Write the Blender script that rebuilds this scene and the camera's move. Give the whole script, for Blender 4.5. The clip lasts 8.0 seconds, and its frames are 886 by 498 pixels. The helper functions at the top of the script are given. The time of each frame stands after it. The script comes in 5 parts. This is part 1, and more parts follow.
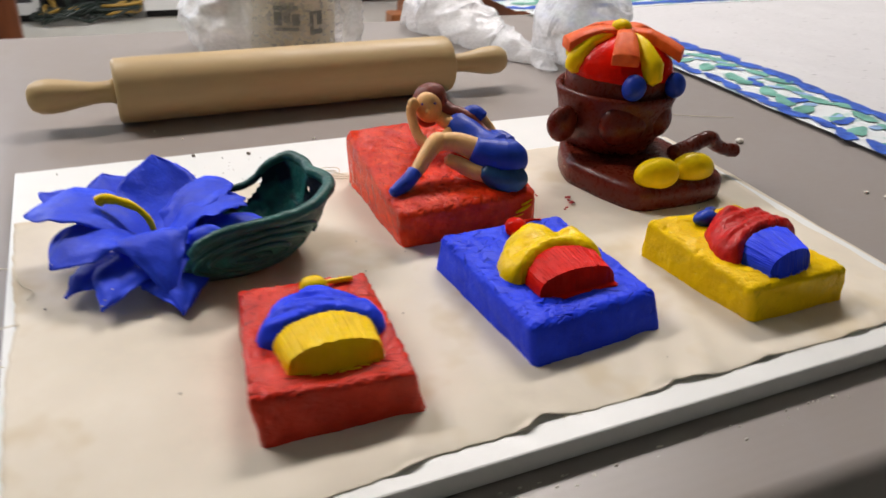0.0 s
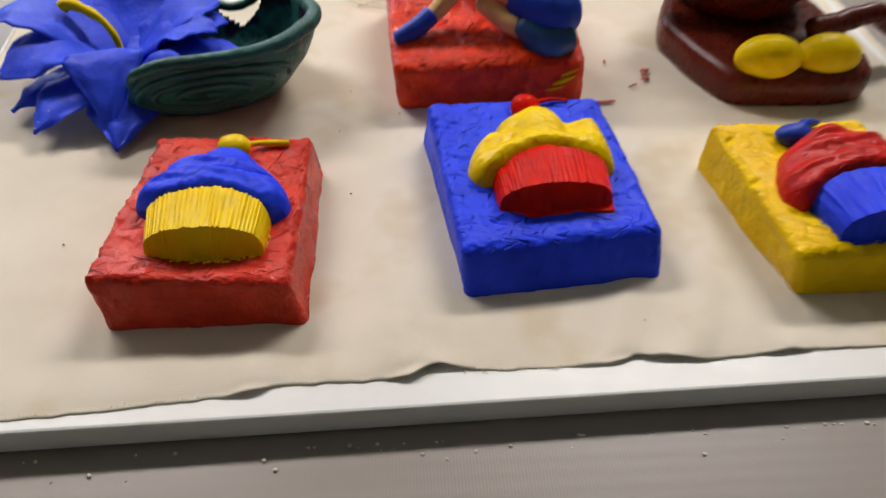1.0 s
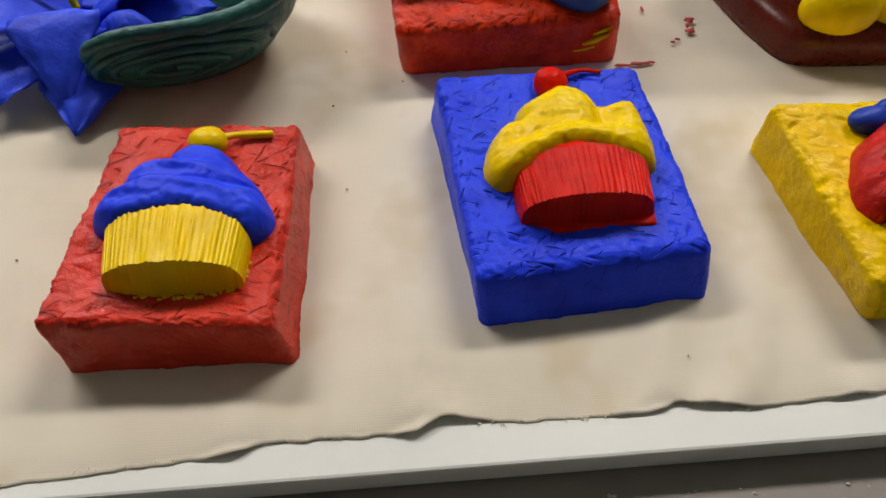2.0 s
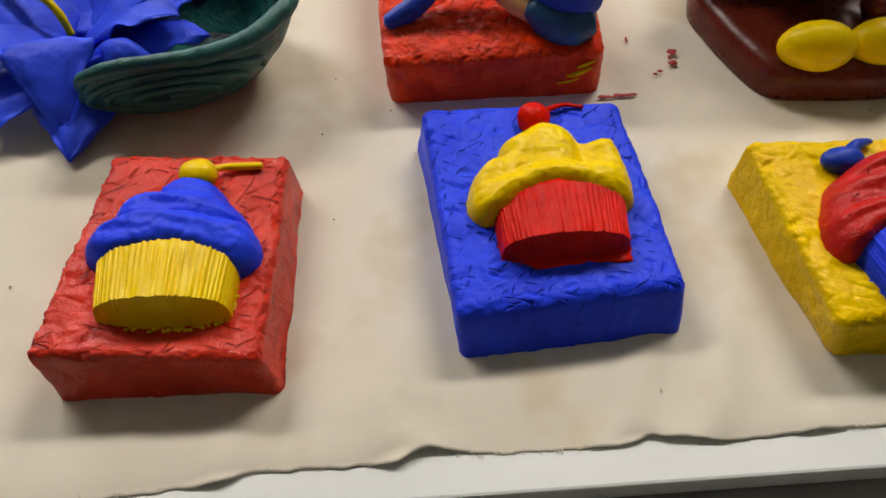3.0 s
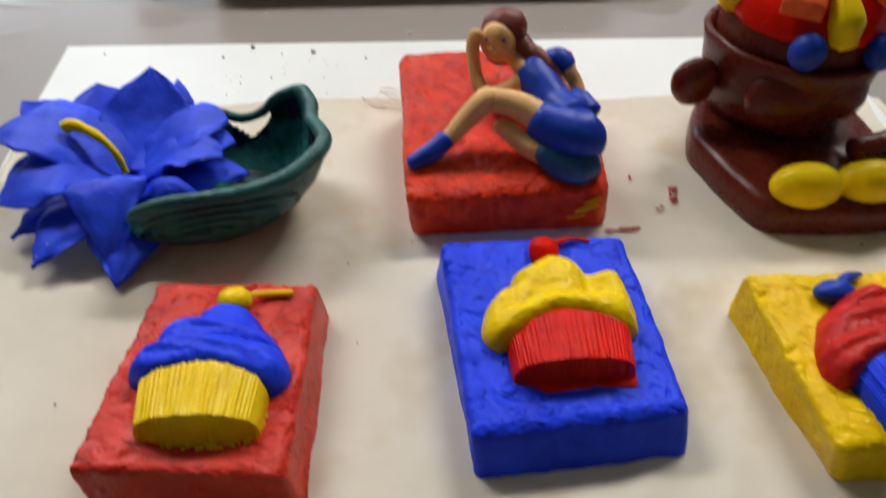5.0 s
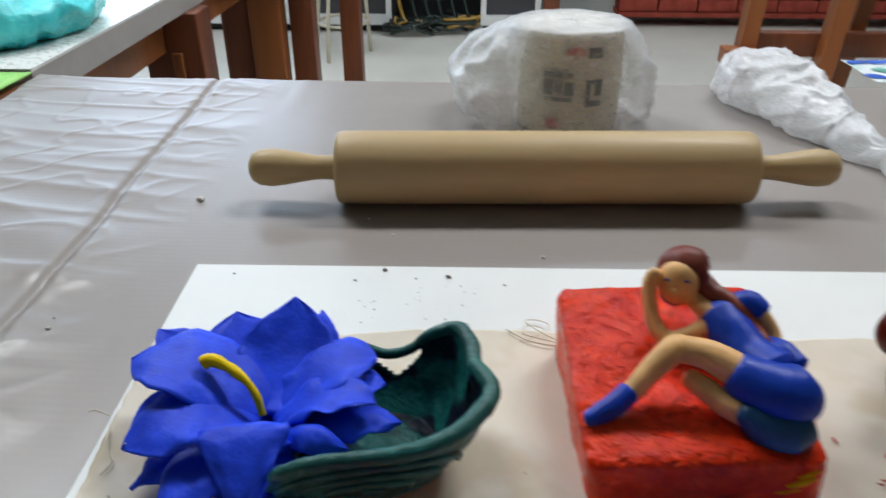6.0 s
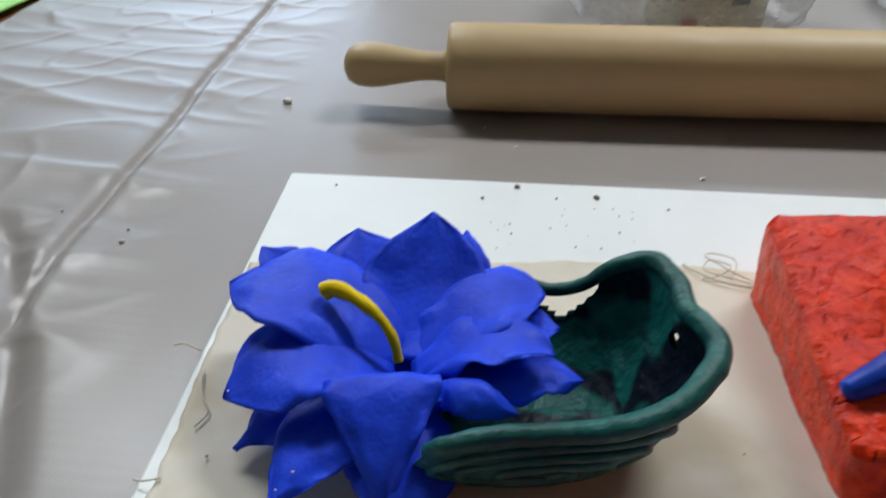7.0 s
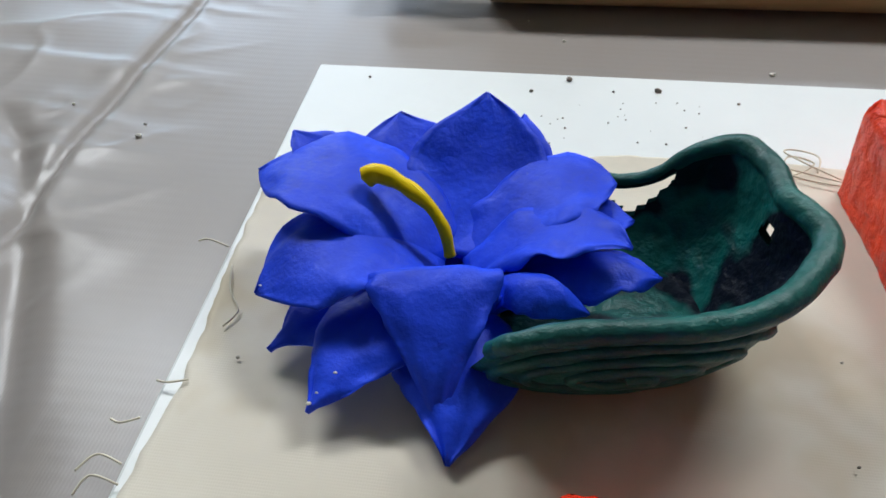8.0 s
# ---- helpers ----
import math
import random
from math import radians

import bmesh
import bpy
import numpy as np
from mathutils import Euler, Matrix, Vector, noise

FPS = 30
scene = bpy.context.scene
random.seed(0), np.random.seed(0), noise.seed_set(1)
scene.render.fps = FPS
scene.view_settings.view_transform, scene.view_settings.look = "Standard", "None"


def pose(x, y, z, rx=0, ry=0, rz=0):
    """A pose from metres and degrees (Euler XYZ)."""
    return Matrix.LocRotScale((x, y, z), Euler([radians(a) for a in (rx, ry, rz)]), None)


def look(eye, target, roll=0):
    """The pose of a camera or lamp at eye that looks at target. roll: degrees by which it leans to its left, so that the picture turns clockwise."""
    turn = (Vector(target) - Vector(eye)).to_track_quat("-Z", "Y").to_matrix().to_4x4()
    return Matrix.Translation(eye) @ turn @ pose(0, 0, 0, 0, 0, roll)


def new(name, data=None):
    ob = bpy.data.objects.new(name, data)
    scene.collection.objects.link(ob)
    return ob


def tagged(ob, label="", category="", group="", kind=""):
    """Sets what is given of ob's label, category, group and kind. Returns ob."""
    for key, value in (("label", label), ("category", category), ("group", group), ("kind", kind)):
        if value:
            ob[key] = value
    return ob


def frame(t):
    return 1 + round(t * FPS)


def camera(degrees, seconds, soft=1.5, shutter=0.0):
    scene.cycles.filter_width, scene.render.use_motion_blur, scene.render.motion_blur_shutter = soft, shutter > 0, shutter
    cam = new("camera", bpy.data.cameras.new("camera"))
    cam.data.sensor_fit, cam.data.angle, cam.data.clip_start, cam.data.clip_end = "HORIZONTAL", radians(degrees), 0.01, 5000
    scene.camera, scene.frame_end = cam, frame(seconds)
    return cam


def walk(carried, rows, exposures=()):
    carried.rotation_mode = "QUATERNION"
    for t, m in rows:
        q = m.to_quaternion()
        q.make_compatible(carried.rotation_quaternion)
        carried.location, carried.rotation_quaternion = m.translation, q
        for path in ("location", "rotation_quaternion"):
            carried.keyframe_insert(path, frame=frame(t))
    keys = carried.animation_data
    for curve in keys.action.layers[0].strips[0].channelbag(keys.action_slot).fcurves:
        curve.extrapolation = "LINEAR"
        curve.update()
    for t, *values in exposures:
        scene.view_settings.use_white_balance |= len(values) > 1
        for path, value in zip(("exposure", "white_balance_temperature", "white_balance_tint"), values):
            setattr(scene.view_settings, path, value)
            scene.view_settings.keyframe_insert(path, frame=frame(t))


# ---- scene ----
# ---- camera ----
cam = camera(61.57, 8.0, 1.5, 0.5)
PATH = [
    (0, (0.09400, -0.58400, 0.24000), (0.30247, -0.10707, -0.05846), 3.050),
    (0.3, (0.15449, -0.57712, 0.23453), (0.30894, -0.09027, -0.07989), 3.123),
    (0.5, (0.19200, -0.57200, 0.23300), (0.29551, -0.08356, -0.09973), 2.350),
    (1, (0.23200, -0.52900, 0.22800), (0.27011, -0.10439, -0.19421), 2.000),
    (1.2, (0.23195, -0.50391, 0.22669), (0.26212, -0.09937, -0.21584), 1.097),
    (2.3, (0.23702, -0.45688, 0.22798), (0.26355, -0.10802, -0.25969), 1.314),
    (2.5, (0.23700, -0.45300, 0.23400), (0.26580, -0.10738, -0.25562), 2.100),
    (3, (0.23998, -0.45685, 0.24204), (0.27210, -0.10191, -0.24055), 2.634),
    (3.5, (0.24387, -0.46505, 0.24726), (0.27641, -0.10313, -0.23009), 2.584),
    (4, (0.24700, -0.47400, 0.25200), (0.27968, -0.10881, -0.22293), 2.600),
    (4.2, (0.24963, -0.47709, 0.25075), (0.27803, -0.10771, -0.22125), 1.863),
    (5.3, (0.23074, -0.45954, 0.26641), (0.24185, 0.00205, -0.11675), 0.617),
    (5.5, (0.22205, -0.45075, 0.26833), (0.22426, 0.03462, -0.08438), -0.009),
    (5.7, (0.20835, -0.44045, 0.26621), (0.20209, 0.06605, -0.05537), 0.014),
    (5.9, (0.19406, -0.42654, 0.26159), (0.17387, 0.09033, -0.04245), -0.136),
    (6, (0.18532, -0.41915, 0.25373), (0.15979, 0.10193, -0.04262), -0.094),
    (6.1, (0.17698, -0.41287, 0.24855), (0.14684, 0.10989, -0.04439), 0.257),
    (6.5, (0.15081, -0.38324, 0.22834), (0.10254, 0.12791, -0.08213), -0.237),
    (7, (0.13025, -0.35530, 0.20293), (0.06903, 0.13345, -0.13967), -0.371),
    (7.5, (0.11905, -0.34612, 0.18166), (0.05386, 0.11985, -0.19066), -0.444),
    (8, (0.11565, -0.34094, 0.17280), (0.04478, 0.11224, -0.21398), -0.925),
]
# ---- light and room brightness ----
EXPOSURE = -0.68
walk(cam, [(t, look(eye, aim, roll)) for t, eye, aim, roll in PATH],
     [(t, EXPOSURE + stops, kelvin, tint) for t, stops, kelvin, tint in ((0.0, 0.14, 6600, 17), (0.6, 0.12, 6600, 17), (1.2, 0.0, 6700, 15), (2.5, -0.10, 6800, 13),
                                                                (4.2, -0.05, 6850, 13), (5.3, -0.06, 6150, 11), (6.2, -0.17, 5900, 9), (7.4, -0.22, 5830, 8), (8.0, -0.10, 5850, 8))])

world = bpy.data.worlds.new("room_air")
scene.world = world
world.use_nodes = True
world.node_tree.nodes["Background"].inputs["Color"].default_value = (0.80, 0.88, 1.0, 1)
world.node_tree.nodes["Background"].inputs["Strength"].default_value = 0.015

TABLE = -0.013
FLOOR = -0.763
CEIL = 1.95


# ---- materials ----
def material(name, color, rough=0.5, spec=0.5, vary=0.12, big=30.0, small=260.0, bump=0.15, depth=0.0006,
             tone=None, metal=0.0, stretch=(1, 1, 1), patch=0.0, patch_color=None, patch_scale=60.0, gouge=0.0, rvar=0.09, patch_detail=4):
    """Painted or plain surface: colour shifts at two scales, fine relief and uneven gloss; patch: share of a second
    colour in scattered spots, worn ones among them.
    """
    m = bpy.data.materials.new(name)
    m.use_nodes = True
    nt = m.node_tree
    b = nt.nodes["Principled BSDF"]
    co = nt.nodes.new("ShaderNodeTexCoord")
    mp = nt.nodes.new("ShaderNodeMapping")
    mp.inputs["Scale"].default_value = stretch
    nt.links.new(co.outputs["Object"], mp.inputs["Vector"])

    def tex(scale, detail, rough_=0.55):
        n = nt.nodes.new("ShaderNodeTexNoise")
        n.inputs["Scale"].default_value, n.inputs["Detail"].default_value, n.inputs["Roughness"].default_value = scale, detail, rough_
        nt.links.new(mp.outputs["Vector"], n.inputs["Vector"])
        return n.outputs["Fac"]

    def mix(fac, a, bcol):
        x = nt.nodes.new("ShaderNodeMix")
        x.data_type = "RGBA"
        for sock, val in ((x.inputs[0], fac), (x.inputs[6], a), (x.inputs[7], bcol)):
            if isinstance(val, bpy.types.NodeSocket):
                nt.links.new(val, sock)
            else:
                sock.default_value = val
        return x.outputs[2]

    def span(val, lo, hi, a=0.0, z=1.0):
        r = nt.nodes.new("ShaderNodeMapRange")
        r.inputs["From Min"].default_value, r.inputs["From Max"].default_value = lo, hi
        r.inputs["To Min"].default_value, r.inputs["To Max"].default_value = a, z
        nt.links.new(val, r.inputs["Value"])
        return r.outputs["Result"]

    nb, ns = tex(big, 3), tex(small, 5)
    dark = tuple(c * (1 - vary * 1.6) for c in color) + (1,)
    light = tuple(min(1, c * (1 + vary)) for c in (tone or color)) + (1,)
    c1 = mix(span(nb, 0.3, 0.7), dark, light)
    c2 = mix(span(ns, 0.35, 0.7, 0.0, 0.55), c1, tuple(color) + (1,))
    if patch:
        npat = tex(patch_scale, patch_detail, 0.65)
        c2 = mix(span(npat, 1 - patch - 0.06, 1 - patch + 0.02), c2, tuple(patch_color) + (1,))
    nt.links.new(c2, b.inputs["Base Color"])
    nt.links.new(span(ns, 0.3, 0.7, max(0.02, rough - rvar), min(1, rough + rvar)), b.inputs["Roughness"])
    b.inputs["Specular IOR Level"].default_value = spec
    b.inputs["Metallic"].default_value = metal
    if bump:
        bp = nt.nodes.new("ShaderNodeBump")
        bp.inputs["Strength"].default_value, bp.inputs["Distance"].default_value = bump, depth
        ad = nt.nodes.new("ShaderNodeMath")
        ad.operation = "ADD"
        nt.links.new(nb, ad.inputs[0])
        nt.links.new(ns, ad.inputs[1])
        nt.links.new(ad.outputs[0], bp.inputs["Height"])
        nt.links.new(bp.outputs["Normal"], b.inputs["Normal"])
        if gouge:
            # short tool strokes in three directions on the upward faces, each also coloured darker
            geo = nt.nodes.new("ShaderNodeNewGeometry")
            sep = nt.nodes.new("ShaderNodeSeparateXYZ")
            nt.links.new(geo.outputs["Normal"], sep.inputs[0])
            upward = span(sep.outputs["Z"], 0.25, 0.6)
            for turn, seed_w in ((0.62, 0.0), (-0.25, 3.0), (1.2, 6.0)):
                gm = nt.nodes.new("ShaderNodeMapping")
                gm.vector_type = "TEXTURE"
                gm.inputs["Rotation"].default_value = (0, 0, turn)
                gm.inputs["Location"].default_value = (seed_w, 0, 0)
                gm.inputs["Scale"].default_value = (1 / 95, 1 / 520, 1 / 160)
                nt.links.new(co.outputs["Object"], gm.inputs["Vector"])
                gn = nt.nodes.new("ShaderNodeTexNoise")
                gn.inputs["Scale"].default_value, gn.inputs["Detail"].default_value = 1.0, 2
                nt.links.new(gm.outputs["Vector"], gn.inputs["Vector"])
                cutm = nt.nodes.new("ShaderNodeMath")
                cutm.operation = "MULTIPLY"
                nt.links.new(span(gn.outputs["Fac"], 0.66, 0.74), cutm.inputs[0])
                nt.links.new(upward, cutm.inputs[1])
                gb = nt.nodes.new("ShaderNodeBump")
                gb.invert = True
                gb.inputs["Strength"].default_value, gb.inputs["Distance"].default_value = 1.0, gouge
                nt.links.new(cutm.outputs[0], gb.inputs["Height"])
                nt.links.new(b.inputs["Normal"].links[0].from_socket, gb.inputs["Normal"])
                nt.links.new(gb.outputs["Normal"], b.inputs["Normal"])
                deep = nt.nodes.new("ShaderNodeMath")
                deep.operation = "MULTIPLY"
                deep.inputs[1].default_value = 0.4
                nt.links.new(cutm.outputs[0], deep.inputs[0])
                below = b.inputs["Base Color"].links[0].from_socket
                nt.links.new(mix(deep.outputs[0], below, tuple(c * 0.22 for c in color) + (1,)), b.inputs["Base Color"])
    return m


def woven(m, scale, strength, depth, along=True):
    """Adds crossing threads to the relief of a material."""
    nt = m.node_tree
    b = nt.nodes["Principled BSDF"]
    co = nt.nodes.new("ShaderNodeTexCoord")
    ways = []
    for d in ("X", "Y"):
        w = nt.nodes.new("ShaderNodeTexWave")
        w.bands_direction = d
        w.inputs["Scale"].default_value, w.inputs["Distortion"].default_value = scale * (1.0 if d == "X" else (0.8 if along else 0.2)), 1.2
        w.inputs["Detail"].default_value, w.inputs["Detail Scale"].default_value = 2, 3
        nt.links.new(co.outputs["Object"], w.inputs["Vector"])
        ways.append(w)
    ad = nt.nodes.new("ShaderNodeMath")
    ad.operation = "ADD"
    nt.links.new(ways[0].outputs["Fac"], ad.inputs[0])
    nt.links.new(ways[1].outputs["Fac"], ad.inputs[1])
    bp = nt.nodes.new("ShaderNodeBump")
    bp.inputs["Strength"].default_value, bp.inputs["Distance"].default_value = strength, depth
    nt.links.new(ad.outputs[0], bp.inputs["Height"])
    if b.inputs["Normal"].links:
        nt.links.new(b.inputs["Normal"].links[0].from_socket, bp.inputs["Normal"])
    nt.links.new(bp.outputs["Normal"], b.inputs["Normal"])
    return m


def film(name, color, alpha, rough=0.25):
    """Thin cloudy plastic: part clear, part white scattering sheet with gloss."""
    m = bpy.data.materials.new(name)
    m.use_nodes = True
    nt = m.node_tree
    b = nt.nodes["Principled BSDF"]
    b.inputs["Base Color"].default_value = tuple(color) + (1,)
    b.inputs["Roughness"].default_value = rough
    n = nt.nodes.new("ShaderNodeTexNoise")
    n.inputs["Scale"].default_value, n.inputs["Detail"].default_value = 28, 3
    r = nt.nodes.new("ShaderNodeMapRange")
    r.inputs["From Min"].default_value, r.inputs["From Max"].default_value = 0.3, 0.7
    r.inputs["To Min"].default_value, r.inputs["To Max"].default_value = max(0, alpha - 0.06), min(1, alpha + 0.08)
    nt.links.new(n.outputs["Fac"], r.inputs["Value"])
    nt.links.new(r.outputs["Result"], b.inputs["Alpha"])
    bp = nt.nodes.new("ShaderNodeBump")
    bp.inputs["Strength"].default_value, bp.inputs["Distance"].default_value = 0.25, 0.004
    nt.links.new(n.outputs["Fac"], bp.inputs["Height"])
    nt.links.new(bp.outputs["Normal"], b.inputs["Normal"])
    return m


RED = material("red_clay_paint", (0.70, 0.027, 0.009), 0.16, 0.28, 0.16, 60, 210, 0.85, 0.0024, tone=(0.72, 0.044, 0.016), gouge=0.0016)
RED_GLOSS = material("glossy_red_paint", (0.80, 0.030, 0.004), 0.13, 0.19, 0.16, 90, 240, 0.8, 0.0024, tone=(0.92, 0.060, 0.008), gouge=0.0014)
RED_TOP = material("bright_red_paint", (0.74, 0.012, 0.003), 0.2, 0.08, 0.16, 80, 260, 0.6, 0.0012)
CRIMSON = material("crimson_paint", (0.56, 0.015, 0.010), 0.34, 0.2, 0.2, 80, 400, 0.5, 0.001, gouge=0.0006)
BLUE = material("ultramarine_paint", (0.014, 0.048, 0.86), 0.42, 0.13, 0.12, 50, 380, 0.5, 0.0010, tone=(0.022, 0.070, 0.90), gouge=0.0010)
BLUE_FROST = material("soft_blue_paint", (0.014, 0.048, 0.86), 0.45, 0.14, 0.12, 50, 380, 0.4, 0.0008, tone=(0.022, 0.070, 0.90))
BLUE_PETAL = material("matt_blue_petal_paint", (0.016, 0.056, 0.76), 0.5, 0.22, 0.2, 35, 420, 0.4, 0.0009, tone=(0.026, 0.080, 0.86), patch=0.25, patch_color=(0.12, 0.17, 0.66), patch_scale=150)
BLUE_DARK = material("deep_blue_paint", (0.007, 0.045, 0.42), 0.42, 0.3, 0.15, 90, 600, 0.3, 0.0005)
TEAL = material("teal_paint", (0.012, 0.075, 0.19), 0.45, 0.4, 0.2, 120, 500, 0.3, 0.0005)
YELLOW = material("yellow_clay_paint", (0.88, 0.54, 0.001), 0.16, 0.10, 0.07, 70, 200, 0.65, 0.0020, tone=(0.93, 0.61, 0.001))
YELLOW_FROST = material("thick_yellow_paint", (0.92, 0.59, 0.001), 0.3, 0.14, 0.07, 60, 300, 0.35, 0.0008, tone=(0.95, 0.66, 0.001))
YELLOW_LEMON = material("lemon_yellow_paint", (0.94, 0.66, 0.001), 0.36, 0.15, 0.08, 80, 420, 0.3, 0.0006)
GREEN = material("dark_green_clay_paint", (0.009, 0.080, 0.068), 0.4, 0.36, 0.3, 55, 300, 0.6, 0.0014, tone=(0.016, 0.125, 0.105))
# navy patches: bare spots, and the dish hollow's shade put into the colour
GREEN_INNER = material("patchy_green_paint", (0.011, 0.135, 0.120), 0.42, 0.3, 0.25, 45, 110, 0.8, 0.003, tone=(0.018, 0.20, 0.18), patch=0.5, patch_color=(0.003, 0.007, 0.018), patch_scale=42, patch_detail=1.5)
BROWN = material("chocolate_brown_paint", (0.112, 0.015, 0.007), 0.3, 0.26, 0.10, 30, 300, 0.35, 0.0008, tone=(0.130, 0.018, 0.008))
ORANGE = material("orange_clay_paint", (0.90, 0.11, 0.016), 0.45, 0.2, 0.15, 80, 400, 0.3, 0.0006, tone=(0.95, 0.18, 0.04))
SKIN = material("peach_clay_paint", (0.85, 0.49, 0.19), 0.5, 0.3, 0.12, 120, 600, 0.25, 0.0004)
HAIR = material("auburn_paint", (0.20, 0.035, 0.018), 0.45, 0.4, 0.2, 150, 700, 0.4, 0.0005)
CANVAS = woven(material("unbleached_canvas", (0.735, 0.662, 0.535), 0.9, 0.12, 0.08, 9, 140, 0.14, 0.0006, tone=(0.76, 0.70, 0.59), patch=0.42, patch_color=(0.67, 0.58, 0.43), patch_scale=8), 420, 0.07, 0.0003)
BOARD = material("white_board_face", (0.80, 0.81, 0.78), 0.4, 0.4, 0.035, 12, 220, 0.1, 0.0003, patch=0.22, patch_color=(0.70, 0.69, 0.64), patch_scale=26)
CLOTH = woven(material("grey_vinyl_tablecloth", (0.298, 0.260, 0.230), 0.33, 0.40, 0.03, 5, 90, 0.03, 0.0004, tone=(0.296, 0.270, 0.255), rvar=0.015), 260, 0.075, 0.0003, False)
WOOD_PIN = material("pale_beech_wood", (0.50, 0.355, 0.168), 0.45, 0.35, 0.08, 18, 240, 0.12, 0.0003, tone=(0.55, 0.395, 0.19), stretch=(0.12, 1, 1))
WOOD_DARK = material("dark_stained_wood", (0.10, 0.026, 0.010), 0.4, 0.5, 0.3, 8, 60, 0.2, 0.0006, tone=(0.2, 0.06, 0.02), stretch=(1, 1, 0.12))
WOOD_WARM = material("warm_brown_wood", (0.26, 0.085, 0.022), 0.4, 0.5, 0.25, 8, 60, 0.2, 0.0006, stretch=(1, 1, 0.12))
WHITE_PLASTIC = material("white_plastic_sheet", (0.66, 0.65, 0.65), 0.35, 0.5, 0.04, 10, 90, 0.35, 0.003)
BAG = film("cloudy_white_bag_film", (0.95, 0.96, 0.97), 0.58)
BAG_FRONT = film("clear_bag_film", (0.86, 0.87, 0.88), 0.26)
BAG_CLEAR = film("thin_bag_film", (0.95, 0.96, 0.97), 0.50)
CYAN = material("turquoise_plastic", (0.05, 0.62, 0.66), 0.28, 0.5, 0.2, 20, 90, 0.6, 0.004, tone=(0.16, 0.8, 0.82))
LIME = material("lime_green_sheet", (0.34, 0.68, 0.16), 0.4, 0.5, 0.08, 12, 80, 0.2, 0.002)
PAPER = material("printed_clay_wrapper", (0.76, 0.70, 0.58), 0.55, 0.3, 0.1, 30, 200, 0.2, 0.0008)
INK = material("dark_print", (0.07, 0.085, 0.09), 0.5, 0.3, 0.2, 60, 300, 0.0)
INK_RED = material("faded_red_print", (0.45, 0.10, 0.11), 0.5, 0.3, 0.2, 60, 300, 0.0)
GREYTOP = material("white_laminate", (0.74, 0.74, 0.71), 0.3, 0.5, 0.03, 8, 120, 0.05)
GREYEDGE = material("grey_edge_band", (0.36, 0.34, 0.32), 0.5, 0.4, 0.06, 10, 90, 0.05)
FLOORMAT = material("pale_vinyl_floor", (0.62, 0.60, 0.53), 0.4, 0.4, 0.07, 3, 60, 0.05, patch=0.25, patch_color=(0.54, 0.52, 0.46), patch_scale=5)
WALLMAT = material("grey_green_wall_paint", (0.37, 0.38, 0.36), 0.7, 0.3, 0.03, 2, 60, 0.1, 0.001)
CEILMAT = material("white_ceiling_tile", (0.45, 0.45, 0.43), 0.9, 0.2, 0.03, 4, 120, 0.3, 0.002)
DARKUNIT = material("charcoal_cabinet_front", (0.055, 0.055, 0.06), 0.45, 0.4, 0.15, 5, 60, 0.05)
BLACK = material("black_kick_board", (0.008, 0.008, 0.009), 0.5, 0.4, 0.2, 5, 60, 0.05)
FRAMEW = material("white_enamel", (0.72, 0.72, 0.70), 0.4, 0.5, 0.04, 6, 60, 0.05)
STEEL = material("cream_metal_tube", (0.52, 0.47, 0.36), 0.35, 0.5, 0.1, 12, 90, 0.05)
BRICK = material("red_brick", (0.30, 0.055, 0.035), 0.8, 0.2, 0.25, 12, 90, 0.4, 0.003)
CABLE = material("dark_green_cable", (0.010, 0.020, 0.014), 0.4, 0.5, 0.2, 20, 90, 0.0)
GOLD = material("yellow_cable", (0.42, 0.25, 0.04), 0.4, 0.5, 0.2, 20, 90, 0.0)
THREAD = material("frayed_cotton", (0.72, 0.66, 0.52), 0.9, 0.1, 0.08, 100, 500, 0.0)
CRUMB = material("dry_clay_crumb", (0.72, 0.68, 0.60), 0.9, 0.1, 0.3, 90, 400, 0.3)
CRUMB_DARK = material("grey_clay_crumb", (0.38, 0.34, 0.29), 0.9, 0.1, 0.4, 90, 400, 0.3)
SMEAR = material("dried_red_smear", (0.52, 0.06, 0.05), 0.6, 0.3, 0.3, 200, 700, 0.2)


# ---- building helpers ----
def V(*a):
    return Vector(a)


def thing(name, at, label, category, group="", kind=""):
    e = new(name)
    e.location = at
    e.empty_display_size = 0.02
    return tagged(e, label, category, group, kind)


def root_place(ob):
    p = Vector((0, 0, 0))
    while ob:
        p = p + ob.location
        ob = ob.parent
    return p


def part(name, bm, mats, parent=None, label="", smooth=True, clean=True):
    """Links a bmesh, given in world metres, as one mesh object under a thing or a part."""
    if clean:
        bmesh.ops.recalc_face_normals(bm, faces=bm.faces)
    me = bpy.data.meshes.new(name)
    lo = Vector([min(v.co[k] for v in bm.verts) for k in range(3)])
    hi = Vector([max(v.co[k] for v in bm.verts) for k in range(3)])
    c = (lo + hi) / 2
    bmesh.ops.translate(bm, vec=-c, verts=bm.verts)
    for fc in bm.faces:
        fc.smooth = smooth
    bm.to_mesh(me)
    bm.free()
    for m in (mats if isinstance(mats, (list, tuple)) else [mats]):
        me.materials.append(m)
    ob = new(name, me)
    if parent:
        ob.parent = parent
        ob.location = c - root_place(parent)
    else:
        ob.location = c
    if label:
        tagged(ob, label)
    return ob


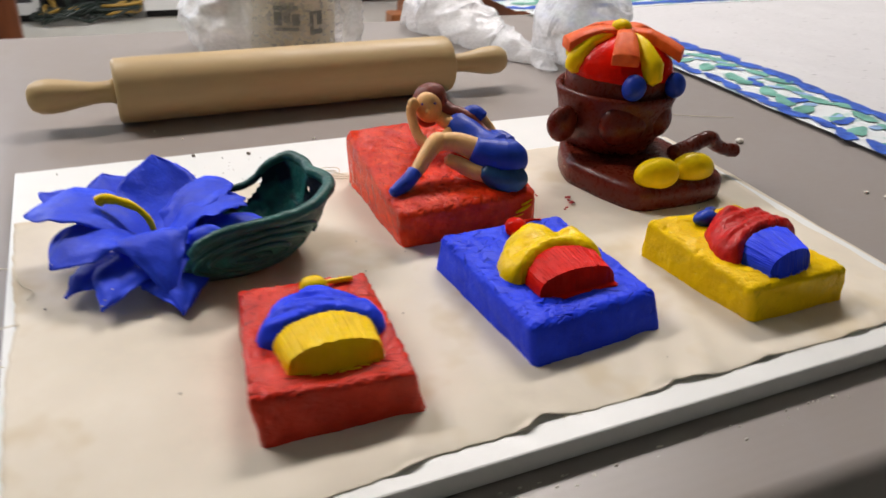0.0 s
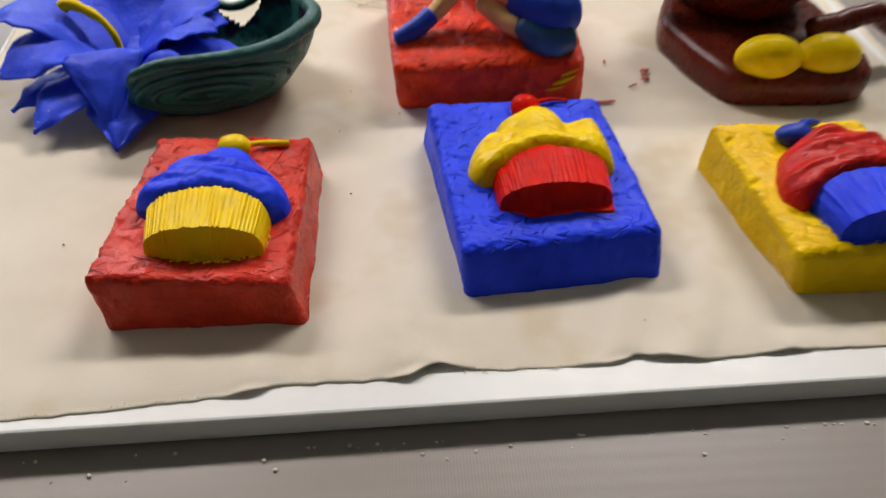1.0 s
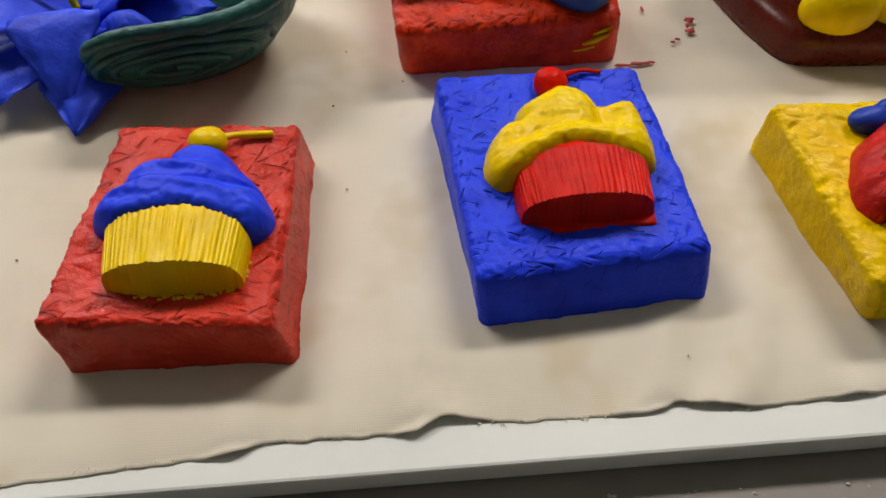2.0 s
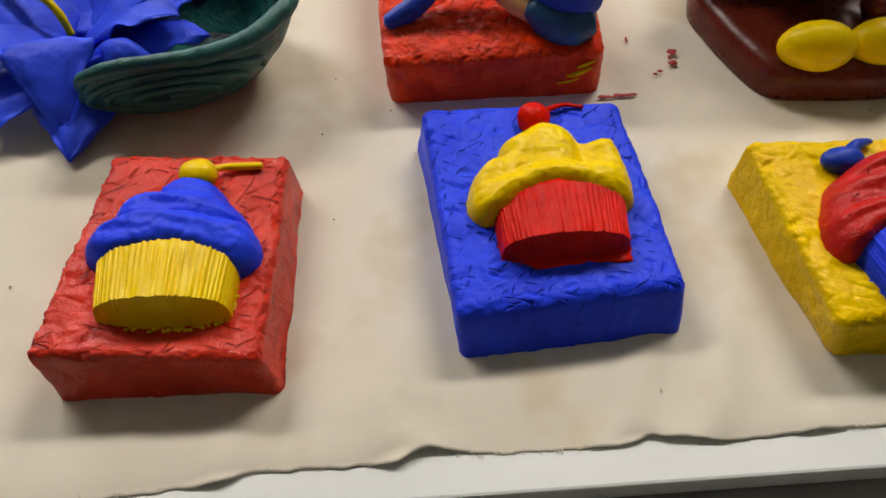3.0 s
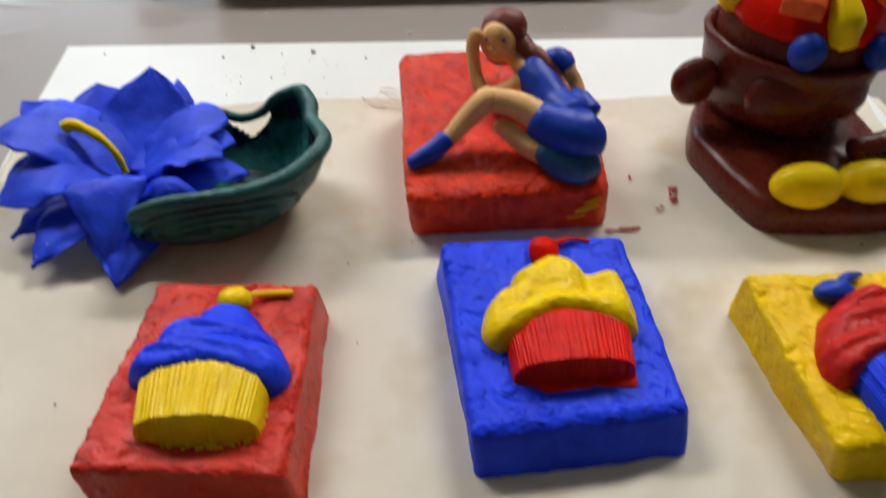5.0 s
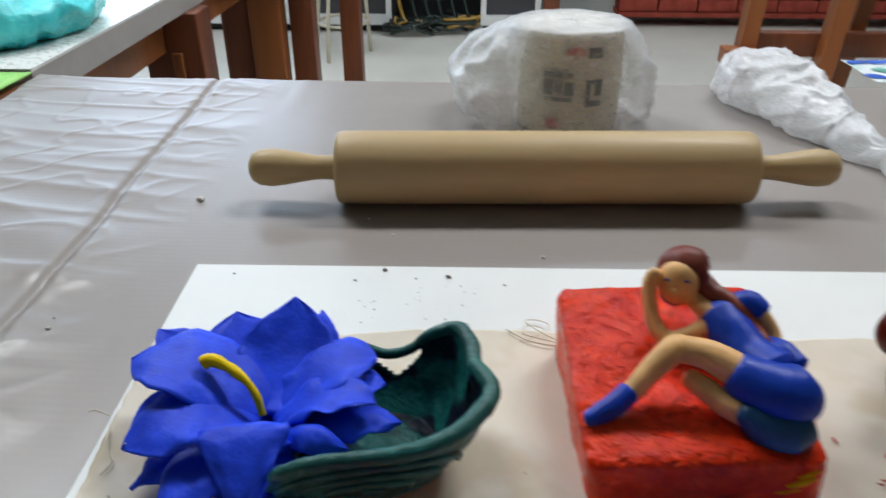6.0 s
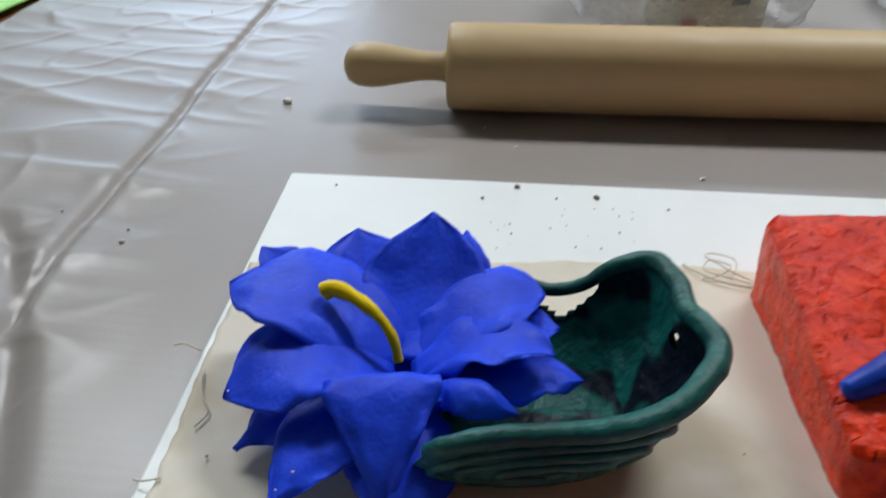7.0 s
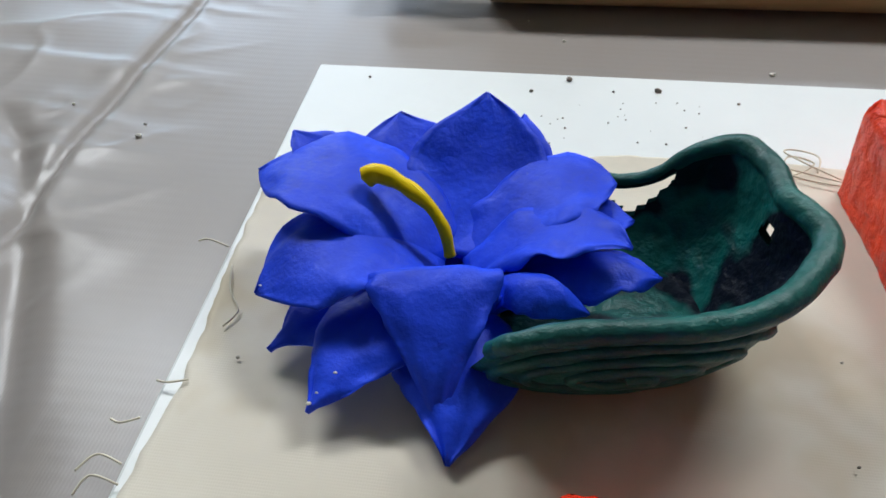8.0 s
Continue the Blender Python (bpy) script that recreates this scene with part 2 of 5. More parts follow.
def spline(pts, n, closed=False):
    """Catmull-Rom points through the given ones."""
    pts = [Vector(p) for p in pts]
    out, k = [], len(pts)
    segs = k if closed else k - 1
    for s in range(segs):
        if closed:
            a, b, c, d = (pts[(s + o) % k] for o in (-1, 0, 1, 2))
        else:
            a, b, c, d = pts[max(s - 1, 0)], pts[s], pts[s + 1], pts[min(s + 2, k - 1)]
        for i in range(n):
            t = i / n
            out.append(0.5 * ((2 * b) + (c - a) * t + (2 * a - 5 * b + 4 * c - d) * t * t + (3 * b - a - 3 * c + d) * t ** 3))
    if not closed:
        out.append(pts[-1])
    return out


def tube(bm, pts, radius, sides=10, n=6, rough=0.0, mat=0, flat=1.0, raw=False):
    """A round rope through points; radius: one number or one for each point."""
    k = len(pts)
    rad = radius if isinstance(radius, (list, tuple)) else [radius] * k
    path = [Vector(p) for p in pts] if raw else spline(pts, n)
    rr = list(np.interp(np.linspace(0, k - 1, len(path)), range(k), rad))
    rings, side = [], None
    for i, p in enumerate(path):
        d = (path[min(i + 1, len(path) - 1)] - path[max(i - 1, 0)]).normalized()
        if side is None:
            side = d.orthogonal().normalized() if abs(d.z) > 0.9 else d.cross(V(0, 0, 1)).normalized()
        side = (side - d * side.dot(d)).normalized()
        up = side.cross(d)
        ring = []
        for j in range(sides):
            a = 2 * math.pi * j / sides
            q = rr[i] * (1 + (rough * noise.noise((p + side * math.cos(a) * rr[i]) * 160) if rough else 0))
            ring.append(bm.verts.new(p + side * math.cos(a) * q + up * math.sin(a) * q * flat))
        rings.append(ring)
    for a, b in zip(rings, rings[1:]):
        for j in range(sides):
            bm.faces.new((a[j], a[(j + 1) % sides], b[(j + 1) % sides], b[j])).material_index = mat
    for ring, end in ((rings[0], path[0]), (rings[-1], path[-1])):
        c = bm.verts.new(end + (end - (path[1] if end is path[0] else path[-2])).normalized() * rr[0 if end is path[0] else -1] * 0.5)
        for j in range(sides):
            bm.faces.new((ring[j], ring[(j + 1) % sides], c)).material_index = mat
    return bm


def blob(bm, c, r, rough=0.06, scale=60.0, nu=20, nv=12, mat=0, turn=None):
    """A hand-rolled lump: an uneven ellipsoid."""
    c, r = Vector(c), (r if isinstance(r, (tuple, list)) else (r, r, r))
    rows = []
    for i in range(nv + 1):
        th = math.pi * i / nv
        row = []
        for j in range(nu if 0 < i < nv else 1):
            a = 2 * math.pi * j / nu
            d = V(math.sin(th) * math.cos(a), math.sin(th) * math.sin(a), math.cos(th))
            p = V(d.x * r[0], d.y * r[1], d.z * r[2])
            if turn:
                p = turn @ p
            p = p * (1 + rough * noise.noise((c + p) * scale))
            row.append(bm.verts.new(c + p))
        rows.append(row)
    for a, b in zip(rows, rows[1:]):
        for j in range(nu):
            k = (j + 1) % nu
            if len(a) == 1:
                fc = bm.faces.new((a[0], b[j], b[k]))
            elif len(b) == 1:
                fc = bm.faces.new((a[j], b[0], a[k]))
            else:
                fc = bm.faces.new((a[j], b[j], b[k], a[k]))
            fc.material_index = mat
    return bm


def box(bm, lo, hi, mat=0, bevel=0.0):
    vs = [bm.verts.new((x, y, z)) for x in (lo[0], hi[0]) for y in (lo[1], hi[1]) for z in (lo[2], hi[2])]
    fs = [bm.faces.new([vs[i] for i in f]) for f in ((0, 1, 3, 2), (4, 6, 7, 5), (0, 4, 5, 1), (2, 3, 7, 6), (0, 2, 6, 4), (1, 5, 7, 3))]
    for fc in fs:
        fc.material_index = mat
    if bevel:
        bmesh.ops.bevel(bm, geom=list({e for fc in fs for e in fc.edges}), offset=bevel, segments=2, profile=0.6, affect="EDGES")
    return bm


def revolve(bm, prof, c, axis_x=None, sides=40, mat=0, wob=0.0):
    """Turns (radius, height) pairs round z at c, or round the way axis_x."""
    c = Vector(c)
    ax = Vector(axis_x).normalized() if axis_x else V(0, 0, 1)
    s = ax.orthogonal().normalized()
    u = ax.cross(s)
    rings = []
    for r, h in prof:
        ring = []
        for j in range(sides):
            a = 2 * math.pi * j / sides
            d = s * math.cos(a) + u * math.sin(a)
            p = c + ax * h + d * r
            if wob:
                p = p + d * wob * noise.noise(p * 35)
            ring.append(bm.verts.new(p))
        rings.append(ring)
    for a, b in zip(rings, rings[1:]):
        for j in range(sides):
            bm.faces.new((a[j], a[(j + 1) % sides], b[(j + 1) % sides], b[j])).material_index = mat
    for ring in (rings[0], rings[-1]):
        if ring and (ring[0].co - ring[sides // 2].co).length > 1e-5:
            bm.faces.new(ring).material_index = mat
    bmesh.ops.remove_doubles(bm, verts=bm.verts, dist=1e-6)
    return bm


def lumpy_box(top, bot, r, amp, cells=(112, 128, 18), scale=45.0, seed=0.0, dents=0.0, crust=0.0, cuts=0.0):
    """A hand-cut slab between four top and four bottom corners (back left, back right, front right, front left), edges rounded by r."""
    top, bot = [Vector(p) for p in top], [Vector(p) for p in bot]
    size = ((top[1] - top[0]).length, (top[3] - top[0]).length, (top[0] - bot[0]).length)

    def at(u, v, w):
        a = [t * w + b * (1 - w) for t, b in zip(top, bot)]
        return (a[0] * (1 - u) + a[1] * u) * (1 - v) + (a[3] * (1 - u) + a[2] * u) * v

    def spread(i, n):
        x = i / n
        return 0.45 * x + 0.55 * (0.5 - 0.5 * math.cos(math.pi * x))

    bm, got = bmesh.new(), {}
    nx, ny, nz = cells

    def vert(i, j, k):
        if (i, j, k) not in got:
            q = [spread(i, nx) * size[0], spread(j, ny) * size[1], spread(k, nz) * size[2]]
            low = q[2] < size[2] / 2
            core = [min(max(q[0], r), size[0] - r), min(max(q[1], r), size[1] - r), q[2] if low else min(q[2], size[2] - r)]
            off = Vector([q[d] - core[d] for d in range(3)])
            m = off.length
            q2 = [core[d] + off[d] / m * r for d in range(3)] if m > 1e-9 else q
            p = at(q2[0] / size[0], q2[1] / size[1], q2[2] / size[2])
            out = Vector((off.x, -off.y, off.z)).normalized() if m > 1e-9 else V(0, 0, 0)
            g = p + V(seed, seed * 0.7, seed * 1.3)
            h = amp * noise.fractal(g * scale, 0.9, 2.1, 4)
            if dents:
                h -= dents * max(0, noise.noise(V(g.x * 260, g.y * 130 + g.x * 130, g.z * 200)) - 0.15)
            if crust and off.z > 0 and (abs(off.x) > 0 or abs(off.y) > 0):
                h += crust * (noise.noise(g * 260) + 0.7 * noise.noise(g * 600))
            if cuts and q[2] > size[2] * 0.93:
                # tool strokes dragged through the wet top, each with a raised burr beside it
                for turn, sd in ((0.5, 0.0), (-0.35, 7.0), (1.25, 13.0)):
                    ca, sa = math.cos(turn), math.sin(turn)
                    n1 = noise.noise(V((g.x * ca + g.y * sa) * 80 + sd, (g.y * ca - g.x * sa) * 420, sd))
                    h += cuts * (-1.9 * max(0.0, n1 - 0.42) + 0.35 * max(0.0, -n1 - 0.40))
                out = out if m > 1e-9 else V(0, 0, 1)
            p = p + out * h
            if k == 0:
                p.z = max(p.z, 0.0012)
            got[(i, j, k)] = bm.verts.new(p)
        return got[(i, j, k)]

    def sheet(na, nb, f):
        for a in range(na):
            for b in range(nb):
                bm.faces.new((vert(*f(a, b)), vert(*f(a + 1, b)), vert(*f(a + 1, b + 1)), vert(*f(a, b + 1))))

    sheet(nx, ny, lambda a, b: (a, b, 0))
    sheet(nx, ny, lambda a, b: (a, b, nz))
    sheet(nx, nz, lambda a, b: (a, 0, b))
    sheet(nx, nz, lambda a, b: (a, ny, b))
    sheet(ny, nz, lambda a, b: (0, a, b))
    sheet(ny, nz, lambda a, b: (nx, a, b))
    return bm


def mound(outline, z0, high, rings=14, n=8, power=2.6, rough=0.0006, bm=None):
    """A flat dab over a closed outline of (x, y) points."""
    edge = spline([V(x, y, 0) for x, y in outline], n, True)
    c = sum(edge, V(0, 0, 0)) / len(edge)
    bm, rows = bm or bmesh.new(), []
    for i in range(rings + 1):
        q = 1 - (1 - i / rings) ** 1.6 if i else 0.0
        row = []
        for e in (edge if i else [c]):
            p = c + (e - c) * q
            h = high * max(0.0, 1 - q ** power) ** 0.5 + rough * noise.fractal(p * 130, 0.9, 2.0, 3)
            row.append(bm.verts.new((p.x, p.y, z0 + h - (0.002 if i == rings else 0))))
        rows.append(row)
    m = len(edge)
    for a, b in zip(rows, rows[1:]):
        for j in range(m):
            k = (j + 1) % m
            bm.faces.new((a[0], b[j], b[k]) if len(a) == 1 else (a[j], b[j], b[k], a[k]))
    return bm


def outline_depth(outline, xs, ys):
    """How far each grid place lies inside a smooth closed outline (minus: outside)."""
    edge = spline([V(x, y, 0) for x, y in outline], 6, True)
    px, py = np.array([e.x for e in edge]), np.array([e.y for e in edge])
    gx, gy = np.meshgrid(xs, ys)
    near, inside = np.full(gx.shape, 9.0), np.zeros(gx.shape, bool)
    for k in range(len(px)):
        ax_, ay_, bx_, by_ = px[k], py[k], px[(k + 1) % len(px)], py[(k + 1) % len(px)]
        dx, dy = bx_ - ax_, by_ - ay_
        t = np.clip(((gx - ax_) * dx + (gy - ay_) * dy) / (dx * dx + dy * dy + 1e-12), 0, 1)
        near = np.minimum(near, np.hypot(gx - ax_ - t * dx, gy - ay_ - t * dy))
        if abs(dy) > 1e-12:
            inside ^= ((ay_ > gy) != (by_ > gy)) & (gx < dx * (gy - ay_) / dy + ax_)
    return np.where(inside, near, -near)


def relief(rolls, z0, cell=0.0006, streak=0.0, slope=0.0, lumps=0.0, seed=0.0, soft=0.002):
    """Rolls of soft clay pressed on a slab and overlapping one another; each: outline, height, how wide its shoulder is."""
    allp = [p for r in rolls for p in r[0]]
    xs = np.arange(min(p[0] for p in allp) - 0.002, max(p[0] for p in allp) + 0.002, cell)
    ys = np.arange(min(p[1] for p in allp) - 0.002, max(p[1] for p in allp) + 0.002, cell)
    top = np.full((len(ys), len(xs)), -0.004)
    for outline, high, wide in rolls:
        d = outline_depth(outline, xs, ys)
        q = np.clip(d / wide, 0, 1)
        mx = [p[0] for p in outline]
        u = (xs - (min(mx) + max(mx)) / 2) / ((max(mx) - min(mx)) / 2)
        h = high * np.sqrt(1 - (1 - q) ** 2) * (1 - 0.42 * np.abs(u)[None, :] ** 2.2)
        h = np.where(d > 0, h, d * 2.5)
        top = np.maximum(top, h) + np.where((top > 0) & (h > 0), np.maximum(soft - np.abs(top - h), 0) ** 2 / (4 * soft), 0)
    bm, got = bmesh.new(), {}
    for j, y in enumerate(ys):
        for i, x in enumerate(xs):
            h = float(top[j, i])
            if h > -0.0026:
                w = min(1.0, max(0.0, h / 0.006))
                h += w * (streak * noise.noise(V(x * 34 + seed, (y + slope * x) * 230, 2)) + lumps * noise.noise(V(x * 85 + seed, y * 85, 1)) + 0.0004 * noise.noise(V(x * 420, y * 420, seed)))
                dx = 0.0005 * noise.noise(V(x * 300, y * 300, 5 + seed)) * (1 - w)
                got[(i, j)] = bm.verts.new((x + dx, y + dx, z0 + h))
    for (i, j), v in got.items():
        quad = [got.get(k) for k in ((i, j), (i + 1, j), (i + 1, j + 1), (i, j + 1))]
        if all(quad):
            bm.faces.new(quad)
    return bm


# ---- room ----
def slab(name, lo, hi, mat, label="", category="", kind="structure"):
    bm = bmesh.new()
    box(bm, lo, hi)
    return tagged(part(name, bm, mat, None, "", False), label, category, "", kind)


slab("floor", (-4.2, -4.0, FLOOR - 0.1), (4.2, 4.2, FLOOR), FLOORMAT, "pale speckled vinyl classroom floor", "floor")
slab("ceiling", (-4.2, -4.0, CEIL), (4.2, 4.2, CEIL + 0.1), CEILMAT, "plain white classroom ceiling", "ceiling")
bm = bmesh.new()
for lo, hi in (((-4.2, FLOOR), (-3.5, CEIL)), ((-0.9, FLOOR), (4.2, CEIL)), ((-3.5, FLOOR), (-0.9, 0.25)), ((-3.5, 1.75), (-0.9, CEIL))):
    box(bm, (lo[0], 4.2, lo[1]), (hi[0], 4.35, hi[1]))
tagged(part("wall_north", bm, WALLMAT, None, "", False), "grey painted classroom wall with a wide window opening", "wall", "", "structure")
slab("wall_south", (-4.2, -4.15, FLOOR), (4.2, -4.0, CEIL), WALLMAT, "off-white painted classroom wall", "wall")
slab("wall_east", (4.2, -4.15, FLOOR), (4.35, 4.35, CEIL), WALLMAT, "off-white painted classroom wall", "wall")
slab("wall_west", (-4.35, -4.15, FLOOR), (-4.2, 4.35, CEIL), WALLMAT, "off-white painted classroom wall", "wall")

GLOW = bpy.data.materials.new("lit_diffuser")
GLOW.use_nodes = True
GLOW.node_tree.nodes["Principled BSDF"].inputs["Base Color"].default_value = (0.9, 0.9, 0.9, 1)
GLOW.node_tree.nodes["Principled BSDF"].inputs["Emission Color"].default_value = (0.95, 0.98, 1, 1)
GLOW.node_tree.nodes["Principled BSDF"].inputs["Emission Strength"].default_value = 4.0


def ceiling_light(x, y, power, colour):
    t = thing("ceiling_light", (x, y, CEIL), "white recessed fluorescent ceiling light, switched on", "ceiling light", "classroom ceiling lights")
    bm = bmesh.new()
    for lo, hi in (((x - 0.64, y - 0.19), (x + 0.64, y - 0.15)), ((x - 0.64, y + 0.15), (x + 0.64, y + 0.19)),
                   ((x - 0.64, y - 0.15), (x - 0.60, y + 0.15)), ((x + 0.60, y - 0.15), (x + 0.64, y + 0.15))):
        box(bm, (*lo, CEIL - 0.035), (*hi, CEIL - 0.001))
    rim = part("frame", bm, FRAMEW, t, "", False)
    bm = bmesh.new()
    box(bm, (x - 0.6, y - 0.15, CEIL - 0.02), (x + 0.6, y + 0.15, CEIL - 0.012))
    part("diffuser", bm, GLOW, rim, "glowing white diffuser", False)
    lamp = bpy.data.lights.new("tube_light", "AREA")
    lamp.shape, lamp.size, lamp.size_y, lamp.energy, lamp.color = "RECTANGLE", 1.2, 0.3, power, colour
    ob = new("tube_light", lamp)
    ob.matrix_world = pose(x, y, CEIL - 0.04)
    return t


SKYGLOW = bpy.data.materials.new("overcast_sky")
SKYGLOW.use_nodes = True
sky_face = SKYGLOW.node_tree.nodes["Principled BSDF"]
sky_face.inputs["Base Color"].default_value = (0.6, 0.7, 0.8, 1)
sky_face.inputs["Emission Color"].default_value = (0.72, 0.84, 1.0, 1)
sky_face.inputs["Emission Strength"].default_value = 2.6
slab("backdrop", (-6.5, 6.0, -1.5), (1.5, 6.1, 4.0), SKYGLOW, "pale overcast sky outside the window", "sky")
win = tagged(new("window_1"), "wide daylight window in a white frame", "window", "", "structure")
win.location = (-2.2, 4.27, 0.25)
for lo, hi in (((-3.5, 0.25), (-3.44, 1.75)), ((-0.96, 0.25), (-0.9, 1.75)), ((-3.44, 0.25), (-0.96, 0.31)), ((-3.44, 1.69), (-0.96, 1.75)), ((-2.62, 0.31), (-2.58, 1.69)), ((-1.8, 0.31), (-1.76, 1.69))):
    bm = bmesh.new()
    box(bm, (lo[0], 4.24, lo[1]), (hi[0], 4.30, hi[1]))
    part("window_frame", bm, FRAMEW, win, "", False)
daylight = bpy.data.lights.new("window_daylight", "AREA")
daylight.shape, daylight.size, daylight.size_y, daylight.energy, daylight.color = "RECTANGLE", 2.4, 1.4, 60, (0.74, 0.86, 1.0)
new("window_daylight", daylight).matrix_world = pose(-2.2, 4.36, 1.0, -90, 0, 0)

WARM, COOL = (1.0, 0.975, 0.93), (0.84, 0.92, 1.0)
for lx, ly, pw, tint in ((-0.95, 1.2, 72, WARM), (1.15, 1.2, 70, WARM), (-0.95, 3.1, 16, COOL), (1.15, 3.1, 20, COOL)):
    ceiling_light(lx, ly, pw, tint)


# ---- work table with its grey cover ----
def table_height(x, y):
    """Creases and ripples of the loose vinyl."""
    z = 0.0002 * noise.noise(V(x * 7, y * 7, 3))
    loose = min(1, max(0, (-0.035 - x) / 0.06))
    if loose:
        z += loose * 0.0032 * noise.noise(V(x * 4 + 4, y * 15 + x * 3, 1.7))
        ridge = 1 - abs(noise.noise(V(x * 3 + 2, y * 13 + x * 3, 5.1))) * 3.2
        z += loose * 0.0018 * max(0, ridge) ** 2
        ridge = 1 - abs(noise.noise(V(x * 14 + y * 8, y * 20 - x * 14, 9.4))) * 4.5
        z += loose * 0.0009 * max(0, ridge) ** 2
        ridge = 1 - abs(noise.noise(V(x * 1.6 + 3, y * 26 + x * 3, 7.7))) * 5
        z += loose * 0.0009 * max(0, ridge) ** 1.5
    fold = x + 0.101 + 0.055 * (y + 0.06) + 0.004 * noise.noise(V(0, y * 9, 2))
    z += 0.0011 * math.exp(-((fold - 0.009) / 0.006) ** 2) + 0.0009 * math.exp(-((fold + 0.011) / 0.008) ** 2) - 0.0026 * math.exp(-(fold / 0.0038) ** 2)
    # a soft hollow that curves along the loose side
    hollow = x - float(np.interp(-y, (0.04, 0.067, 0.138, 0.20, 0.233, 0.4), (-0.16, -0.132, -0.088, -0.056, -0.040, 0.02)))
    z -= 0.0055 * math.exp(-(hollow / 0.010) ** 2) * min(1, max(0, (-0.03 - y) / 0.06))
    seam = x + 0.012 + 0.02 * y
    z += 0.0007 * math.exp(-(seam / 0.003) ** 2)
    return z


def tablecloth():
    x0, x1, y0, y1, drop = -0.362, 0.78, -0.425, 0.455, 0.24
    bm = bmesh.new()
    xs = np.concatenate([np.linspace(x0, -0.03, 190), np.linspace(-0.03, x1, 90)[1:]])
    ys = np.linspace(y0, y1, 290)

    cols = []
    line = [(y0 - 0.016, -drop), (y0 - 0.016, -0.12), (y0 - 0.0155, -0.05), (y0 - 0.014, -0.022), (y0 - 0.010, -0.010), (y0 - 0.005, -0.003)]
    for x in xs:
        col = []
        for y, z in line:
            col.append(bm.verts.new((x, y + 0.004 * noise.noise(V(x * 14, z * 6, 0)) * min(1, -z / 0.05), TABLE + z)))
        for y in ys:
            e = max(0, (x0 + 0.012 - x) / 0.012)
            col.append(bm.verts.new((x, y, TABLE + table_height(x, y) - 0.006 * e * e)))
        for (y, z) in reversed(line):
            col.append(bm.verts.new((x, y1 + (y0 - y), TABLE + z)))
        cols.append(col)
    left = [bm.verts.new((x0 - 0.006, v.co.y, v.co.z - 0.02)) for v in cols[0]]
    low = [bm.verts.new((x0 - 0.007, v.co.y, min(v.co.z, TABLE - drop))) for v in cols[0]]
    cols = [low, left] + cols
    for a, b in zip(cols, cols[1:]):
        for i in range(len(a) - 1):
            bm.faces.new((a[i], b[i], b[i + 1], a[i + 1]))
    ob = tagged(part("tablecloth", bm, CLOTH), "taupe-grey vinyl tablecloth, creased and shiny, over the work table", "tablecloth")
    return ob


tablecloth()
t = thing("work_table", (0.2, 0.0, FLOOR), "plain wooden work table under a grey vinyl cover", "table")
bm = bmesh.new()
box(bm, (-0.355, -0.42, TABLE - 0.045), (0.775, 0.45, TABLE - 0.008), 0, 0.003)
part("tabletop", bm, WOOD_WARM, t)
for lx in (-0.31, 0.70):
    for ly in (-0.37, 0.38):
        bm = bmesh.new()
        box(bm, (lx, ly, FLOOR), (lx + 0.05, ly + 0.05, TABLE - 0.045), 0, 0.003)
        part("leg", bm, WOOD_DARK, t)


# ---- white board and canvas ----
def drawing_board():
    top = [V(0, 0, 0), V(0.53, 0.012, 0), V(0.535, -0.372, 0), V(0.018, -0.3855, 0)]
    bm = bmesh.new()
    a = [bm.verts.new(p) for p in top]
    b = [bm.verts.new(p + V(0, 0, TABLE + 0.0006)) for p in top]
    bm.faces.new(a)
    bm.faces.new(b[::-1])
    for i in range(4):
        bm.faces.new((a[i], a[(i + 1) % 4], b[(i + 1) % 4], b[i]))
    bmesh.ops.bevel(bm, geom=list(bm.edges), offset=0.0012, segments=2, profile=0.5, affect="EDGES")
    return tagged(part("white_board", bm, BOARD, None, "", False), "white laminated work board with dusty clay specks on the grey tablecloth", "board")


drawing_board()


def front_edge(x):
    y = float(np.interp(x, (0.015, 0.10, 0.168, 0.176, 0.226, 0.237, 0.26, 0.304, 0.318, 0.345, 0.356, 0.38, 0.44, 0.54),
                        (-0.382, -0.3775, -0.3715, -0.3685, -0.3675, -0.3625, -0.3655, -0.3645, -0.3615, -0.3645, -0.3635, -0.3615, -0.3605, -0.3565)))
    return y + 0.0007 * noise.noise(V(x * 160, 0, 0)) + 0.0004 * noise.noise(V(x * 700, 5, 0))


def back_edge(x):
    y = float(np.interp(x, (0.0, 0.06, 0.15, 0.22, 0.30, 0.40, 0.54), (-0.088, -0.086, -0.070, -0.068, -0.074, -0.067, -0.066)))
    return y + 0.0012 * noise.noise(V(x * 120, 0, 4))


def left_edge(y):
    return float(np.interp(-y, (0.08, 0.15, 0.21, 0.25, 0.38), (0.006, 0.010, 0.016, 0.0145, 0.0225))) + 0.0012 * noise.noise(V(0, y * 130, 0))


